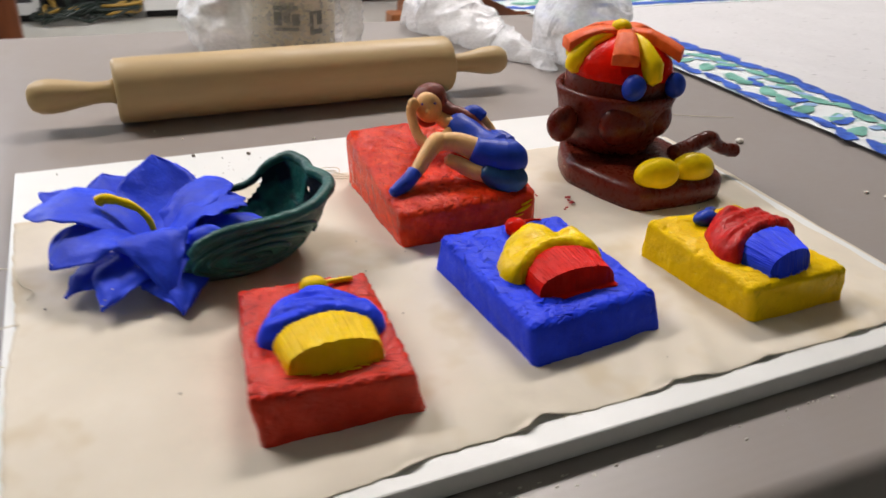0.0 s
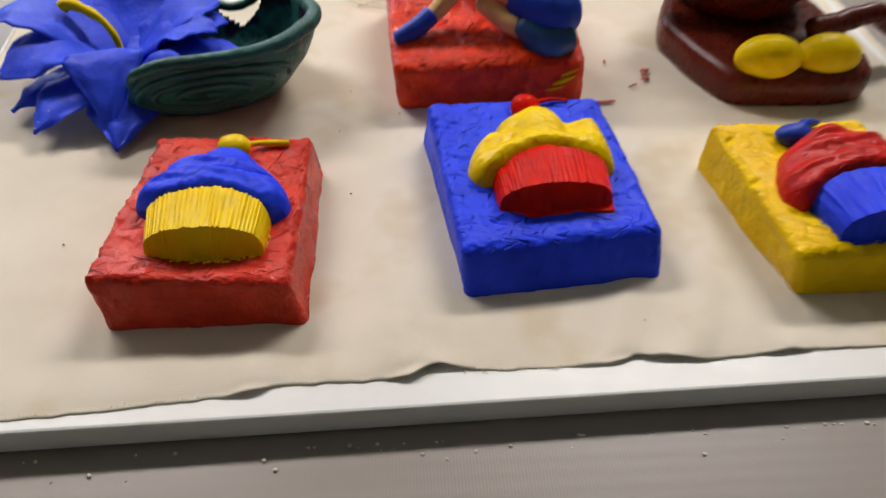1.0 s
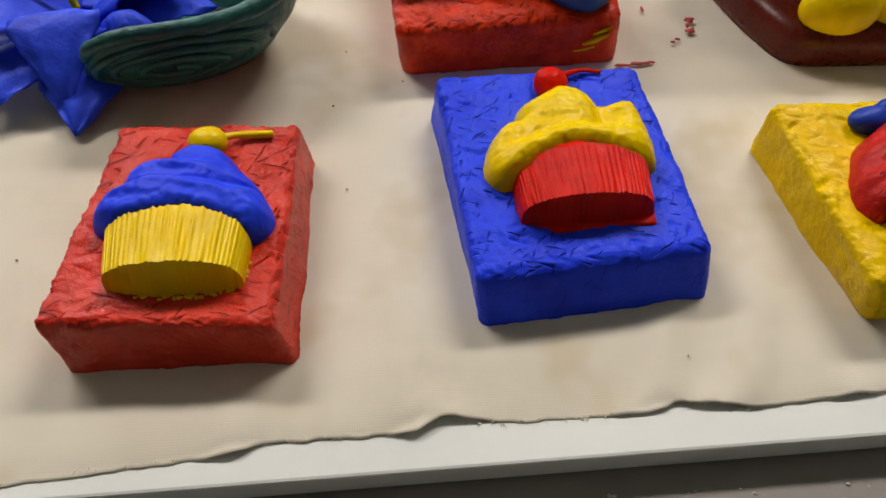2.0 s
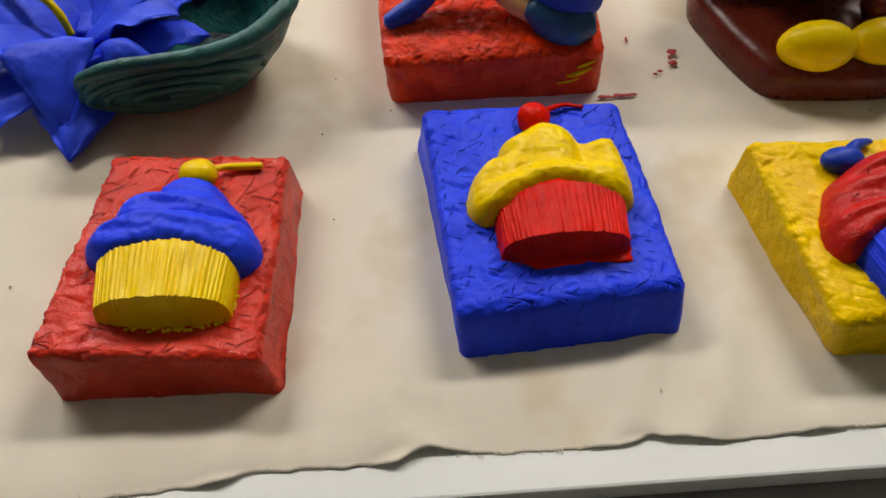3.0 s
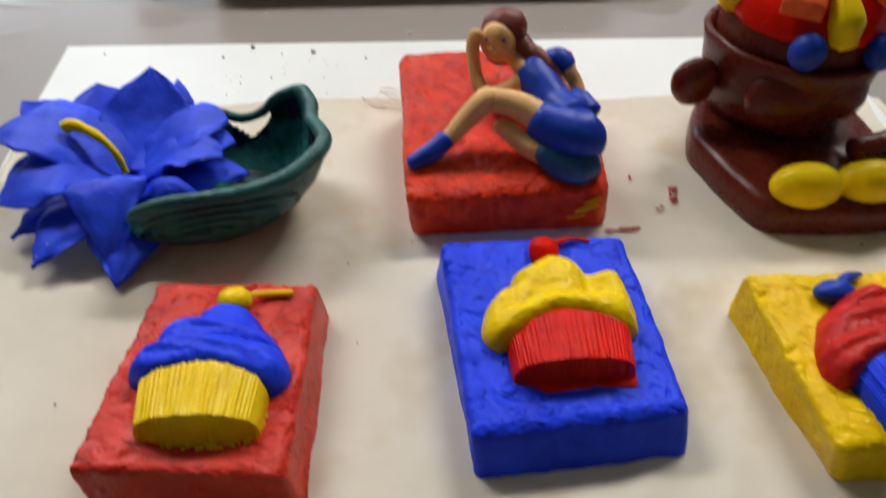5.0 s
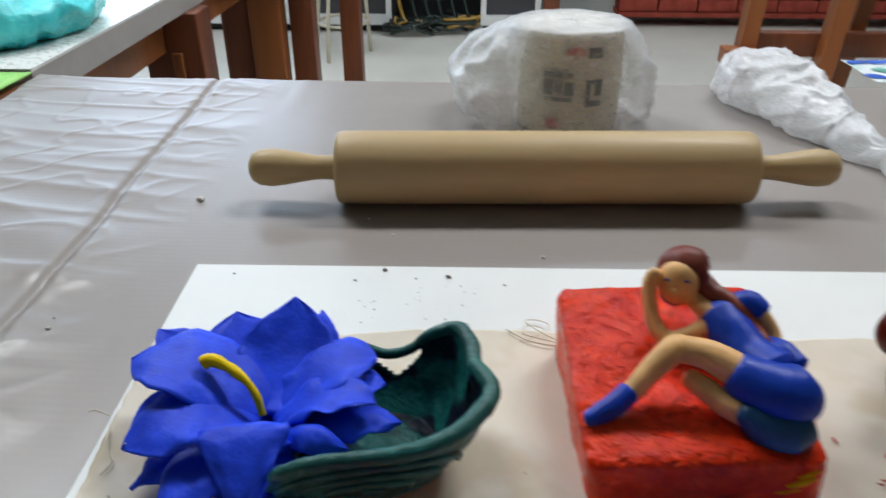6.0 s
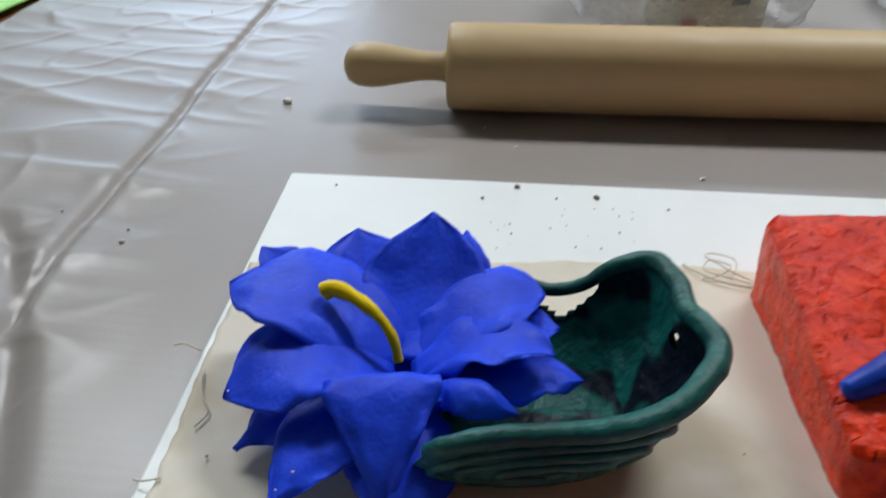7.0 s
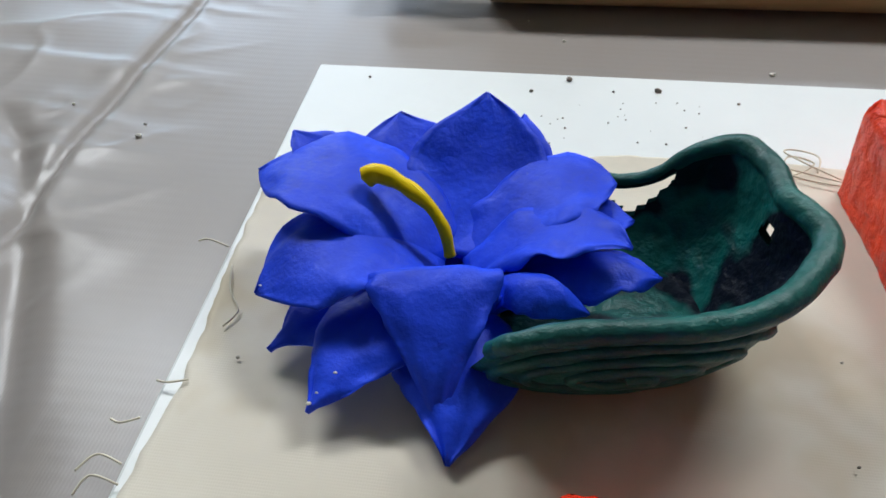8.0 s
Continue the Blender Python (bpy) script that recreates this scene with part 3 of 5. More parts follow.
def canvas():
    bm = bmesh.new()
    nx, ny = 200, 130
    rows = []
    for j in range(ny + 1):
        v = (j / ny)
        v = 0.5 * v + 0.5 * (0.5 - 0.5 * math.cos(math.pi * v))
        row = []
        for i in range(nx + 1):
            x = 0.008 + 0.53 * i / nx
            y = back_edge(x) * (1 - v) + front_edge(x) * v
            lx = left_edge(y)
            right = 0.5385 + 0.003 * noise.noise(V(2, y * 25, 0))
            x = lx + (right - lx) * i / nx
            z = 0.0012 + 0.0011 * noise.noise(V(x * 13, y * 15, 0)) + 0.0004 * noise.noise(V(x * 60, y * 60, 2))
            d = abs(y - front_edge(x))
            lift = math.exp(-d / 0.006)
            arch = sum(hh * math.exp(-((x - xx) / ww) ** 2) for xx, ww, hh in ((0.178, 0.006, 0.0016), (0.246, 0.010, 0.0030), (0.333, 0.008, 0.0028), (0.383, 0.007, 0.0018), (0.45, 0.010, 0.0022), (0.305, 0.005, 0.0012)))
            z += lift * (0.0003 + arch + 0.001 * max(0, noise.noise(V(x * 50, 0.4, 0.9))))
            # soft folds that run back from the torn edge
            for fx, slope, hgt in ((0.235, -0.10, 0.0022), (0.318, 0.28, 0.0032), (0.347, 0.36, 0.0030), (0.47, 0.3, 0.0022), (0.18, 0.1, 0.0014)):
                q = (x - fx - slope * (y + 0.36)) / 0.0075
                z += hgt * math.exp(-q * q) * math.exp(-d / 0.045)
            if x > 0.522:
                z -= 0.003 * min(1, (x - 0.522) / 0.012)
            z = z * (1 - 0.75 * lift) + 0.62 * lift * arch if x < 0.522 else z
            row.append(bm.verts.new((x, y, max(0.0001, z) if x < 0.522 else z)))
        rows.append(row)
    for a, b in zip(rows, rows[1:]):
        for i in range(nx):
            bm.faces.new((a[i], b[i], b[i + 1], a[i + 1]))
    ob = tagged(part("canvas_cloth", bm, CANVAS), "cream unbleached canvas cloth with torn frayed edges on the white board", "cloth")
    rng = random.Random(11)
    bm = bmesh.new()
    for k in range(170):
        x = 0.03 + 0.50 * rng.random()
        y = front_edge(x)
        n = rng.uniform(0.0004, 0.0013) * (2.2 if rng.random() < 0.05 else 1)
        dx = rng.uniform(-0.9, 0.9) * n
        tube(bm, [(x - dx * 0.3, y + 0.0004, 0.0005), (x, y, 0.0005), (x + dx, y - n, 0.0003 + 0.0004 * rng.random())], [0.00022, 0.00018, 0.00009], 4, 2)
    tagged(part("fringe", bm, THREAD, ob, "frayed cotton ends"), "frayed cotton ends", "", "", "stuff")
    so = ob.modifiers.new("thickness", "SOLIDIFY")
    so.thickness, so.offset = 0.0005, 1.0
    return ob


canvas()


# ---- three cupcake tiles ----
def wrapper(bl, br, tr, tl, z0, high, lean, ridges, seed):
    """The pleated paper cup as a relief, its base turned to the front."""
    bm, rows = bmesh.new(), []
    n, m = ridges * 6, 16
    bl, br, tr, tl = (V(*p, 0) for p in (bl, br, tr, tl))
    for j in range(m + 1):
        v = j / m
        row = []
        for i in range(n + 1):
            a = math.pi * i / n
            u = (1 - math.cos(a)) / 2
            p = (bl * (1 - u) + br * u) * (1 - v) + (tl * (1 - u) + tr * u) * v
            ridge = (0.5 - 0.5 * math.cos(a * ridges * 2 + 2.2 * noise.noise(V(a * 7, seed, 3)))) * (1 - 0.8 * v ** 4)
            s = math.sin(a) ** 0.55 if 0 < i < n else 0.0
            h = high * s * (0.97 + 0.03 * v) + 0.0009 * (0.55 + 1.2 * noise.noise(V(a * 9, seed, v * 2))) * ridge * (0.4 + 0.6 * s) + 0.0005 * noise.noise(V(p.x * 300 + seed, p.y * 90, a))
            bow = -0.0022 * math.sin(a) * (1 - v)
            row.append(bm.verts.new((p.x, p.y + bow + lean * (1 - v) * s, z0 - 0.0015 + h)))
        rows.append(row)
    for a, b in zip(rows, rows[1:]):
        for i in range(n):
            bm.faces.new((a[i], a[i + 1], b[i + 1], b[i]))
    for row, flip in ((rows[0], 1), (rows[-1], 0)):
        low = [bm.verts.new((v.co.x, v.co.y - flip * (lean + 0.0022) * max(0.0, (v.co.z - z0) / high) + 0.0012 * flip * noise.noise(v.co * 350), z0 - 0.002)) for i, v in enumerate(row)]
        row = [bm.verts.new(v.co.copy()) for v in row] if flip else row
        mid = [bm.verts.new((v.co + (w.co - v.co) * 0.5) + V(0, (0.0004 if flip else 0) * noise.noise(v.co * 400), 0)) for v, w in zip(row, low)]
        for i in range(n):
            bm.faces.new((row[i], row[i + 1], mid[i + 1], mid[i]))
            bm.faces.new((mid[i], mid[i + 1], low[i + 1], low[i]))
    return bm


def flakes(line, z, n, mat, parent, seed):
    """Crusty beads of thick paint along the foot of a cup."""
    rng = random.Random(seed)
    bm = bmesh.new()
    pts = spline([V(x, y, z) for x, y in line], 12)
    for k in range(n):
        p = pts[rng.randrange(len(pts))] + V(rng.uniform(-1, 1), rng.uniform(-1, 1), 0) * 0.0007
        r = rng.uniform(0.0003, 0.0009)
        blob(bm, p, (r * rng.uniform(0.8, 1.8), r, r * rng.uniform(0.6, 1.3)), 0.5, 900, 7, 5)
    tagged(part("paint_crust", bm, mat, parent), "crusty beads of dried paint", "", "", "stuff")


def cupcake_tile(label, at, top, bot, colours, cup, cup_h, lean, rolls, streak, slope, lumps, cherry, stem, r, amp, seed, dents, crust=0.0003, cuts=0.0, soft=0.002):
    t = thing("cupcake_tile", at, label, "clay tile", "clay cupcake tiles")
    slab_mat, cup_mat, frost_mat, cherry_mat = colours
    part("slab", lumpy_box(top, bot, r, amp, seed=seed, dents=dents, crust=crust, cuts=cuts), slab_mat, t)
    z0 = top[2][2] - 0.0005
    part("pleated_cup", wrapper(*cup, z0, cup_h, lean, 34, seed), cup_mat, t, "ridged paper cup relief")
    (bl, br, tr, tl) = cup
    foot_line = [(tl[0] * 0.4 + bl[0] * 0.6 + 0.0006, (tl[1] + bl[1] * 2) / 3), (bl[0] + 0.002, bl[1] - 0.0005), (bl[0] * 0.7 + br[0] * 0.3, bl[1] * 0.7 + br[1] * 0.3 - 0.0036), (bl[0] * 0.3 + br[0] * 0.7, bl[1] * 0.3 + br[1] * 0.7 - 0.0036), (br[0] - 0.002, br[1] - 0.0005), (tr[0] * 0.4 + br[0] * 0.6 - 0.0006, (tr[1] + br[1] * 2) / 3)]
    flakes(foot_line, z0 + 0.0006, 60, cup_mat, t, int(seed * 10))
    part("frosting", relief(rolls, z0, 0.0006, streak, slope, lumps, seed, soft), frost_mat, t, "soft rolled frosting relief", True, False)
    bm = bmesh.new()
    blob(bm, cherry[0], cherry[1], 0.16, 110, 26, 16)
    fruit = part("cherry", bm, cherry_mat, t)
    bm = bmesh.new()
    tube(bm, stem[0], stem[1], 8, 6, 0.35)
    part("stem", bm, cherry_mat, fruit)
    return t


cupcake_tile("red clay tile with yellow and blue cupcake relief on canvas", (0.158, -0.295, 0.001),
             [(0.1270, -0.2450, 0.0235), (0.1950, -0.2470, 0.023), (0.1920, -0.3385, 0.0235), (0.1165, -0.3355, 0.0260)],
             [(0.1245, -0.2440, 0.0), (0.1990, -0.2465, 0.0), (0.1965, -0.3405, 0.0), (0.1205, -0.3405, 0.0)],
             (RED, YELLOW_FROST, BLUE_FROST, YELLOW_FROST),
             ((0.1365, -0.323), (0.1815, -0.323), (0.1835, -0.297), (0.1325, -0.297)), 0.0165, 0.003,
             [([(0.132, -0.3030), (0.1280, -0.298), (0.1285, -0.291), (0.135, -0.2855), (0.148, -0.2830), (0.162, -0.2840), (0.175, -0.2865), (0.1845, -0.2875), (0.1895, -0.295), (0.1885, -0.3025), (0.1825, -0.3070), (0.175, -0.3055), (0.160, -0.3030), (0.148, -0.3040), (0.139, -0.3055)], 0.0172, 0.0070),
              ([(0.1360, -0.2860), (0.1350, -0.2790), (0.140, -0.2735), (0.150, -0.2715), (0.163, -0.2725), (0.174, -0.2745), (0.1815, -0.2805), (0.1850, -0.2880), (0.176, -0.2920), (0.160, -0.2900), (0.146, -0.2905)], 0.0145, 0.0075),
              ([(0.1480, -0.2780), (0.1480, -0.2700), (0.1530, -0.2645), (0.1620, -0.2635), (0.1705, -0.2665), (0.1760, -0.2745), (0.1765, -0.2815), (0.162, -0.2825), (0.152, -0.2810)], 0.0112, 0.0070)],
             0.0013, 0.22, 0.0008,
             ((0.1630, -0.2610, 0.0275), (0.0074, 0.0066, 0.0062)),
             ([(0.168, -0.2570, 0.0265), (0.173, -0.2550, 0.0255), (0.179, -0.2545, 0.0250), (0.1855, -0.254, 0.0245)], [0.0014, 0.0015, 0.0017, 0.0012]),
             0.0026, 0.0010, 1.3, 0.0006, 0.0009, 0.0014)

cupcake_tile("blue clay tile with red and yellow cupcake relief on canvas", (0.297, -0.272, 0.001),
             [(0.2490, -0.2220, 0.0245), (0.3345, -0.2185, 0.0235), (0.3425, -0.3135, 0.0225), (0.2575, -0.3235, 0.0225)],
             [(0.2475, -0.2215, 0.0), (0.336, -0.218, 0.0), (0.3440, -0.3225, 0.0), (0.2600, -0.3295, 0.0)],
             (BLUE, RED_TOP, YELLOW_FROST, RED_TOP),
             ((0.2755, -0.3010), (0.3235, -0.2990), (0.3260, -0.2705), (0.2735, -0.2785)), 0.0158, 0.003,
             [([(0.2785, -0.2580), (0.2795, -0.2480), (0.288, -0.2430), (0.296, -0.2390), (0.3045, -0.2400), (0.3115, -0.2455), (0.3140, -0.2540), (0.3140, -0.2680), (0.296, -0.2720), (0.280, -0.2700)], 0.0150, 0.0090),
              ([(0.3080, -0.2530), (0.3170, -0.2480), (0.3255, -0.2485), (0.3285, -0.2570), (0.3300, -0.2660), (0.328, -0.2735), (0.310, -0.2720)], 0.0125, 0.0065),
              ([(0.2645, -0.2800), (0.2660, -0.2685), (0.2700, -0.2610), (0.277, -0.2560), (0.288, -0.2580), (0.288, -0.2740), (0.278, -0.2840), (0.270, -0.2860)], 0.0115, 0.0060),
              ([(0.2690, -0.2800), (0.274, -0.2710), (0.290, -0.2650), (0.305, -0.2635), (0.319, -0.2640), (0.328, -0.2700), (0.329, -0.2780), (0.321, -0.2815), (0.301, -0.2785), (0.288, -0.2805), (0.279, -0.2850), (0.271, -0.2845)], 0.0176, 0.0080)],
             0.0006, 0.1, 0.0007,
             ((0.2955, -0.2330, 0.0275), (0.0070, 0.0066, 0.0062)),
             ([(0.301, -0.2275, 0.0262), (0.306, -0.2240, 0.0252), (0.311, -0.2225, 0.0248), (0.3180, -0.2235, 0.0245)], [0.0015, 0.0012, 0.0010, 0.0008]),
             0.004, 0.0009, 4.1, 0.0008, 0.0003, 0.0016, 0.009)

cupcake_tile("yellow clay tile with blue and crimson cupcake relief on canvas", (0.424, -0.292, 0.001),
             [(0.3805, -0.2465, 0.0275), (0.455, -0.2460, 0.0275), (0.4655, -0.332, 0.025), (0.389, -0.3340, 0.025)],
             [(0.3810, -0.2470, 0.0), (0.4585, -0.246, 0.0), (0.4695, -0.3315, 0.0), (0.3965, -0.3335, 0.0)],
             (YELLOW, BLUE_FROST, CRIMSON, BLUE_DARK),
             ((0.4095, -0.3260), (0.4445, -0.321), (0.455, -0.292), (0.4030, -0.3000)), 0.0150, 0.003,
             [([(0.3990, -0.3085), (0.3955, -0.3020), (0.3965, -0.2930), (0.403, -0.2880), (0.415, -0.2855), (0.430, -0.2815), (0.446, -0.2805), (0.4575, -0.2850), (0.4605, -0.2925), (0.453, -0.2975), (0.440, -0.2985), (0.425, -0.3005), (0.413, -0.3035), (0.405, -0.3080)], 0.0172, 0.0080),
              ([(0.3965, -0.2960), (0.3990, -0.2845), (0.4035, -0.2755), (0.412, -0.2690), (0.420, -0.2640), (0.428, -0.2615), (0.4345, -0.2660), (0.442, -0.2660), (0.450, -0.2690), (0.4575, -0.2770), (0.4575, -0.2860), (0.446, -0.2890), (0.428, -0.2900), (0.410, -0.2950)], 0.0158, 0.0085)],
             0.0016, -0.25, 0.0008,
             ((0.4150, -0.2625, 0.0300), (0.0085, 0.0062, 0.0055)),
             ([(0.418, -0.2605, 0.0310), (0.4225, -0.2560, 0.0305), (0.4265, -0.2535, 0.0300), (0.4315, -0.2515, 0.029)], [0.0034, 0.0028, 0.0022, 0.0010]),
             0.0045, 0.0012, 7.7, 0.0006, 0.0004, 0.0016, 0.003)

tile = [o for o in bpy.data.objects if o.name == "cupcake_tile.001"][0]
part("paint_ring", mound([(0.279, -0.298), (0.282, -0.3035), (0.289, -0.3060), (0.300, -0.3048), (0.312, -0.3038), (0.3235, -0.3035), (0.3245, -0.300), (0.323, -0.295), (0.30, -0.293)], 0.0230, 0.0010, 6, 8, 2.0, 0.0001), RED_TOP, tile, "red paint spilled round the cup")


# ---- red slab with a reclining figurine ----
sculpture = thing("clay_relief", (0.283, -0.138, 0.001), "glossy red clay slab carrying a small reclining painted figurine", "clay sculpture")
part("slab", lumpy_box([(0.2285, -0.084, 0.043), (0.3305, -0.077, 0.043), (0.3355, -0.1885, 0.0262), (0.2325, -0.1965, 0.0268)],
                       [(0.2305, -0.083, 0.0), (0.333, -0.076, 0.0), (0.3365, -0.189, 0.0), (0.2365, -0.1945, 0.0)],
                       0.006, 0.0012, seed=2.2, dents=0.0012, cuts=0.0026), RED_GLOSS, sculpture)
bm = bmesh.new()
# bent leg, its thigh and the leg tucked under it
tube(bm, [(0.280, -0.149, 0.0515), (0.2745, -0.1525, 0.0545), (0.266, -0.157, 0.049), (0.257, -0.163, 0.041), (0.250, -0.167, 0.0365)], [0.0058, 0.0064, 0.0056, 0.0046, 0.0036], 16, 8, 0.05)
tube(bm, [(0.274, -0.1515, 0.0540), (0.288, -0.1545, 0.0530), (0.300, -0.160, 0.0490), (0.311, -0.166, 0.045)], [0.0058, 0.0068, 0.0080, 0.0088], 16, 8, 0.05)
tube(bm, [(0.280, -0.157, 0.0430), (0.287, -0.162, 0.0405), (0.295, -0.168, 0.0370), (0.306, -0.173, 0.0345)], [0.0040, 0.0052, 0.0056, 0.006], 14, 6, 0.05)
# arm that props the head, neck, face and the lowered arm
tube(bm, [(0.2695, -0.1145, 0.0665), (0.2690, -0.1170, 0.0590), (0.2715, -0.1245, 0.0480), (0.2775, -0.1300, 0.0430), (0.2865, -0.1310, 0.0465), (0.296, -0.1290, 0.0520)], [0.0040, 0.0034, 0.0036, 0.0044, 0.0042, 0.0048], 14, 7, 0.05)
blob(bm, (0.2705, -0.1150, 0.0680), (0.0042, 0.0036, 0.0050), 0.08, 120, 16, 10)
tube(bm, [(0.2975, -0.1265, 0.0545), (0.2935, -0.1190, 0.0555), (0.2890, -0.1120, 0.0590)], [0.0066, 0.0048, 0.0054], 14, 6, 0.03)
blob(bm, (0.2828, -0.1130, 0.0645), (0.0098, 0.0092, 0.0114), 0.03, 90, 28, 18, 0, Matrix.Rotation(-0.30, 3, "Y"))
blob(bm, (0.2790, -0.1212, 0.0640), (0.0018, 0.0020, 0.0024), 0.0, 90, 12, 8)
tube(bm, [(0.3165, -0.1285, 0.0590), (0.3225, -0.1345, 0.0500), (0.3205, -0.1440, 0.0450), (0.3140, -0.1510, 0.0470)], [0.0044, 0.0044, 0.0038, 0.0034], 14, 6, 0.05)
# sock, blouse, sleeve and shorts
tube(bm, [(0.254, -0.1650, 0.040), (0.2475, -0.1695, 0.0360), (0.2415, -0.172, 0.0335), (0.2355, -0.1745, 0.0315)], [0.0050, 0.0052, 0.0046, 0.0034], 14, 6, 0.05, 1)
tube(bm, [(0.3000, -0.1245, 0.0540), (0.3045, -0.1340, 0.0505), (0.3100, -0.1450, 0.0470), (0.317, -0.158, 0.0455)], [0.0098, 0.0104, 0.0098, 0.0120], 20, 7, 0.05, 1)
blob(bm, (0.3025, -0.1265, 0.0555), (0.0098, 0.0080, 0.0072), 0.06, 90, 20, 12, 1)
tube(bm, [(0.306, -0.1225, 0.0570), (0.3125, -0.1250, 0.0615), (0.3180, -0.1295, 0.0585)], [0.0052, 0.0060, 0.0054], 14, 6, 0.06, 1)
tube(bm, [(0.3195, -0.1400, 0.0480), (0.3230, -0.1480, 0.0500), (0.3270, -0.1560, 0.0485)], [0.0048, 0.0060, 0.0060], 12, 5, 0.08, 1)
tube(bm, [(0.2985, -0.160, 0.0490), (0.306, -0.1640, 0.0465), (0.3150, -0.1675, 0.0440), (0.3235, -0.1680, 0.0430), (0.3280, -0.1665, 0.0425)], [0.0090, 0.0112, 0.0132, 0.0132, 0.0092], 22, 8, 0.06, 1)
tube(bm, [(0.3000, -0.1730, 0.0390), (0.3100, -0.1765, 0.0330), (0.3200, -0.1775, 0.0320), (0.3270, -0.1755, 0.0340)], [0.0050, 0.0086, 0.0100, 0.0080], 18, 6, 0.1, 3)
# hair: cap, side fringe and the long braid over the shoulder
blob(bm, (0.2858, -0.1068, 0.0690), (0.0124, 0.0102, 0.0106), 0.07, 150, 30, 18, 2, Matrix.Rotation(-0.30, 3, "Y"))
blob(bm, (0.2925, -0.1110, 0.0625), (0.0056, 0.0070, 0.0120), 0.10, 150, 20, 12, 2)
blob(bm, (0.2850, -0.1060, 0.0540), (0.0085, 0.0065, 0.0070), 0.15, 150, 18, 10, 2)
tube(bm, [(0.2945, -0.1120, 0.0640), (0.2995, -0.1190, 0.0615), (0.3070, -0.1265, 0.0600), (0.3135, -0.1345, 0.0545), (0.3165, -0.1430, 0.0520), (0.3175, -0.1500, 0.0505)], [0.0056, 0.0046, 0.0040, 0.0038, 0.0034, 0.0020], 12, 8, 0.25, 2)
for ex, ey, ez in ((0.2762, -0.1186, 0.0690), (0.2842, -0.1206, 0.0694)):
    blob(bm, (ex, ey, ez), (0.0015, 0.0008, 0.0008), 0.0, 90, 10, 6, 1)
part("figurine", bm, [SKIN, BLUE_DARK, HAIR, TEAL], sculpture, "peach and blue painted reclining clay figurine")
bm = bmesh.new()
for a, b, c in (((0.318, -0.1915, 0.0135), (0.3295, -0.1900, 0.0175), 0.0011), ((0.322, -0.1912, 0.0185), (0.331, -0.1885, 0.0205), 0.0008), ((0.314, -0.1918, 0.010), (0.324, -0.1908, 0.0115), 0.0006)):
    tube(bm, [a, ((a[0] + b[0]) / 2, (a[1] + b[1]) / 2 - 0.0004, (a[2] + b[2]) / 2), b], [c * 0.5, c, c * 0.4], 6, 4, 0.4)
part("paint_smear", bm, YELLOW, sculpture, "stray yellow paint strokes")


# ---- blue flower ----
flower = thing("clay_flower", (0.09, -0.165, 0.001), "blue painted clay lily with pointed petals and yellow stamen", "clay flower")


def petal(base, mid, tip, wide, cup, skew=0.0, label="", thick=0.0028, point=1.35, seed=0.0, widest=0.5, root=0.6, ragged=0.045):
    """A clay petal from its root over a mid point to its tip; cup: how far its sides rise (minus: fall)."""
    base, mid, tip = Vector(base), Vector(mid), Vector(tip)
    ctrl = 2 * mid - 0.5 * (base + tip)
    ns, nw = 22, 16
    mid_line = [base * (1 - s) ** 2 + ctrl * 2 * s * (1 - s) + tip * s * s for s in (i / ns for i in range(ns + 1))]
    bm, up, dn = bmesh.new(), [], []
    for i, p in enumerate(mid_line):
        s = i / ns
        d = (mid_line[min(i + 1, ns)] - mid_line[max(i - 1, 0)]).normalized()
        side = d.cross(V(0, 0, 1)).normalized()
        nrm = side.cross(d)
        w = wide * (root + (1 - root) * math.sin(math.pi / 2 * min(1, s / widest))) if s < widest else wide * max(0.0, (1 - ((s - widest) / (1 - widest)) ** point))
        w = max(w, 0.0006)
        ru, rd = [], []
        for j in range(nw + 1):
            a = 2 * j / nw - 1
            wav = 0.0034 * noise.noise(V(a * 2 + seed, s * 5, seed)) * (abs(a) ** 1.5)
            edge = 1 + 0.07 * noise.noise(V(seed * 3 + (5 if a > 0 else 0), s * 7, 1)) + ragged * noise.noise(V(seed * 5 + (5 if a > 0 else 0), s * 24, 1))
            q = p + side * a * w * edge + nrm * (cup * (a * a) * (w / wide) + wav) + side * skew * s * s
            th = thick * (1 - 0.75 * abs(a) ** 4) * (1 - 0.55 * s ** 3)
            bumpy = 0.0005 * noise.noise(q * 150) + 0.0009 * noise.noise(q * 55)
            ru.append(bm.verts.new(q + nrm * (th / 2 + bumpy)))
            rd.append(bm.verts.new(q - nrm * (th / 2)))
        up.append(ru)
        dn.append(rd)
    for i in range(ns):
        for j in range(nw):
            bm.faces.new((up[i][j], up[i + 1][j], up[i + 1][j + 1], up[i][j + 1]))
            bm.faces.new((dn[i][j], dn[i][j + 1], dn[i + 1][j + 1], dn[i + 1][j]))
        for j in (0, nw):
            bm.faces.new((up[i][j], dn[i][j], dn[i + 1][j], up[i + 1][j]))
    for i in (0, ns):
        for j in range(nw):
            bm.faces.new((up[i][j], up[i][j + 1], dn[i][j + 1], dn[i][j]))
    for v in bm.verts:
        v.co.z = max(v.co.z, 0.0026)
    return part("petal", bm, BLUE_PETAL, flower, label)


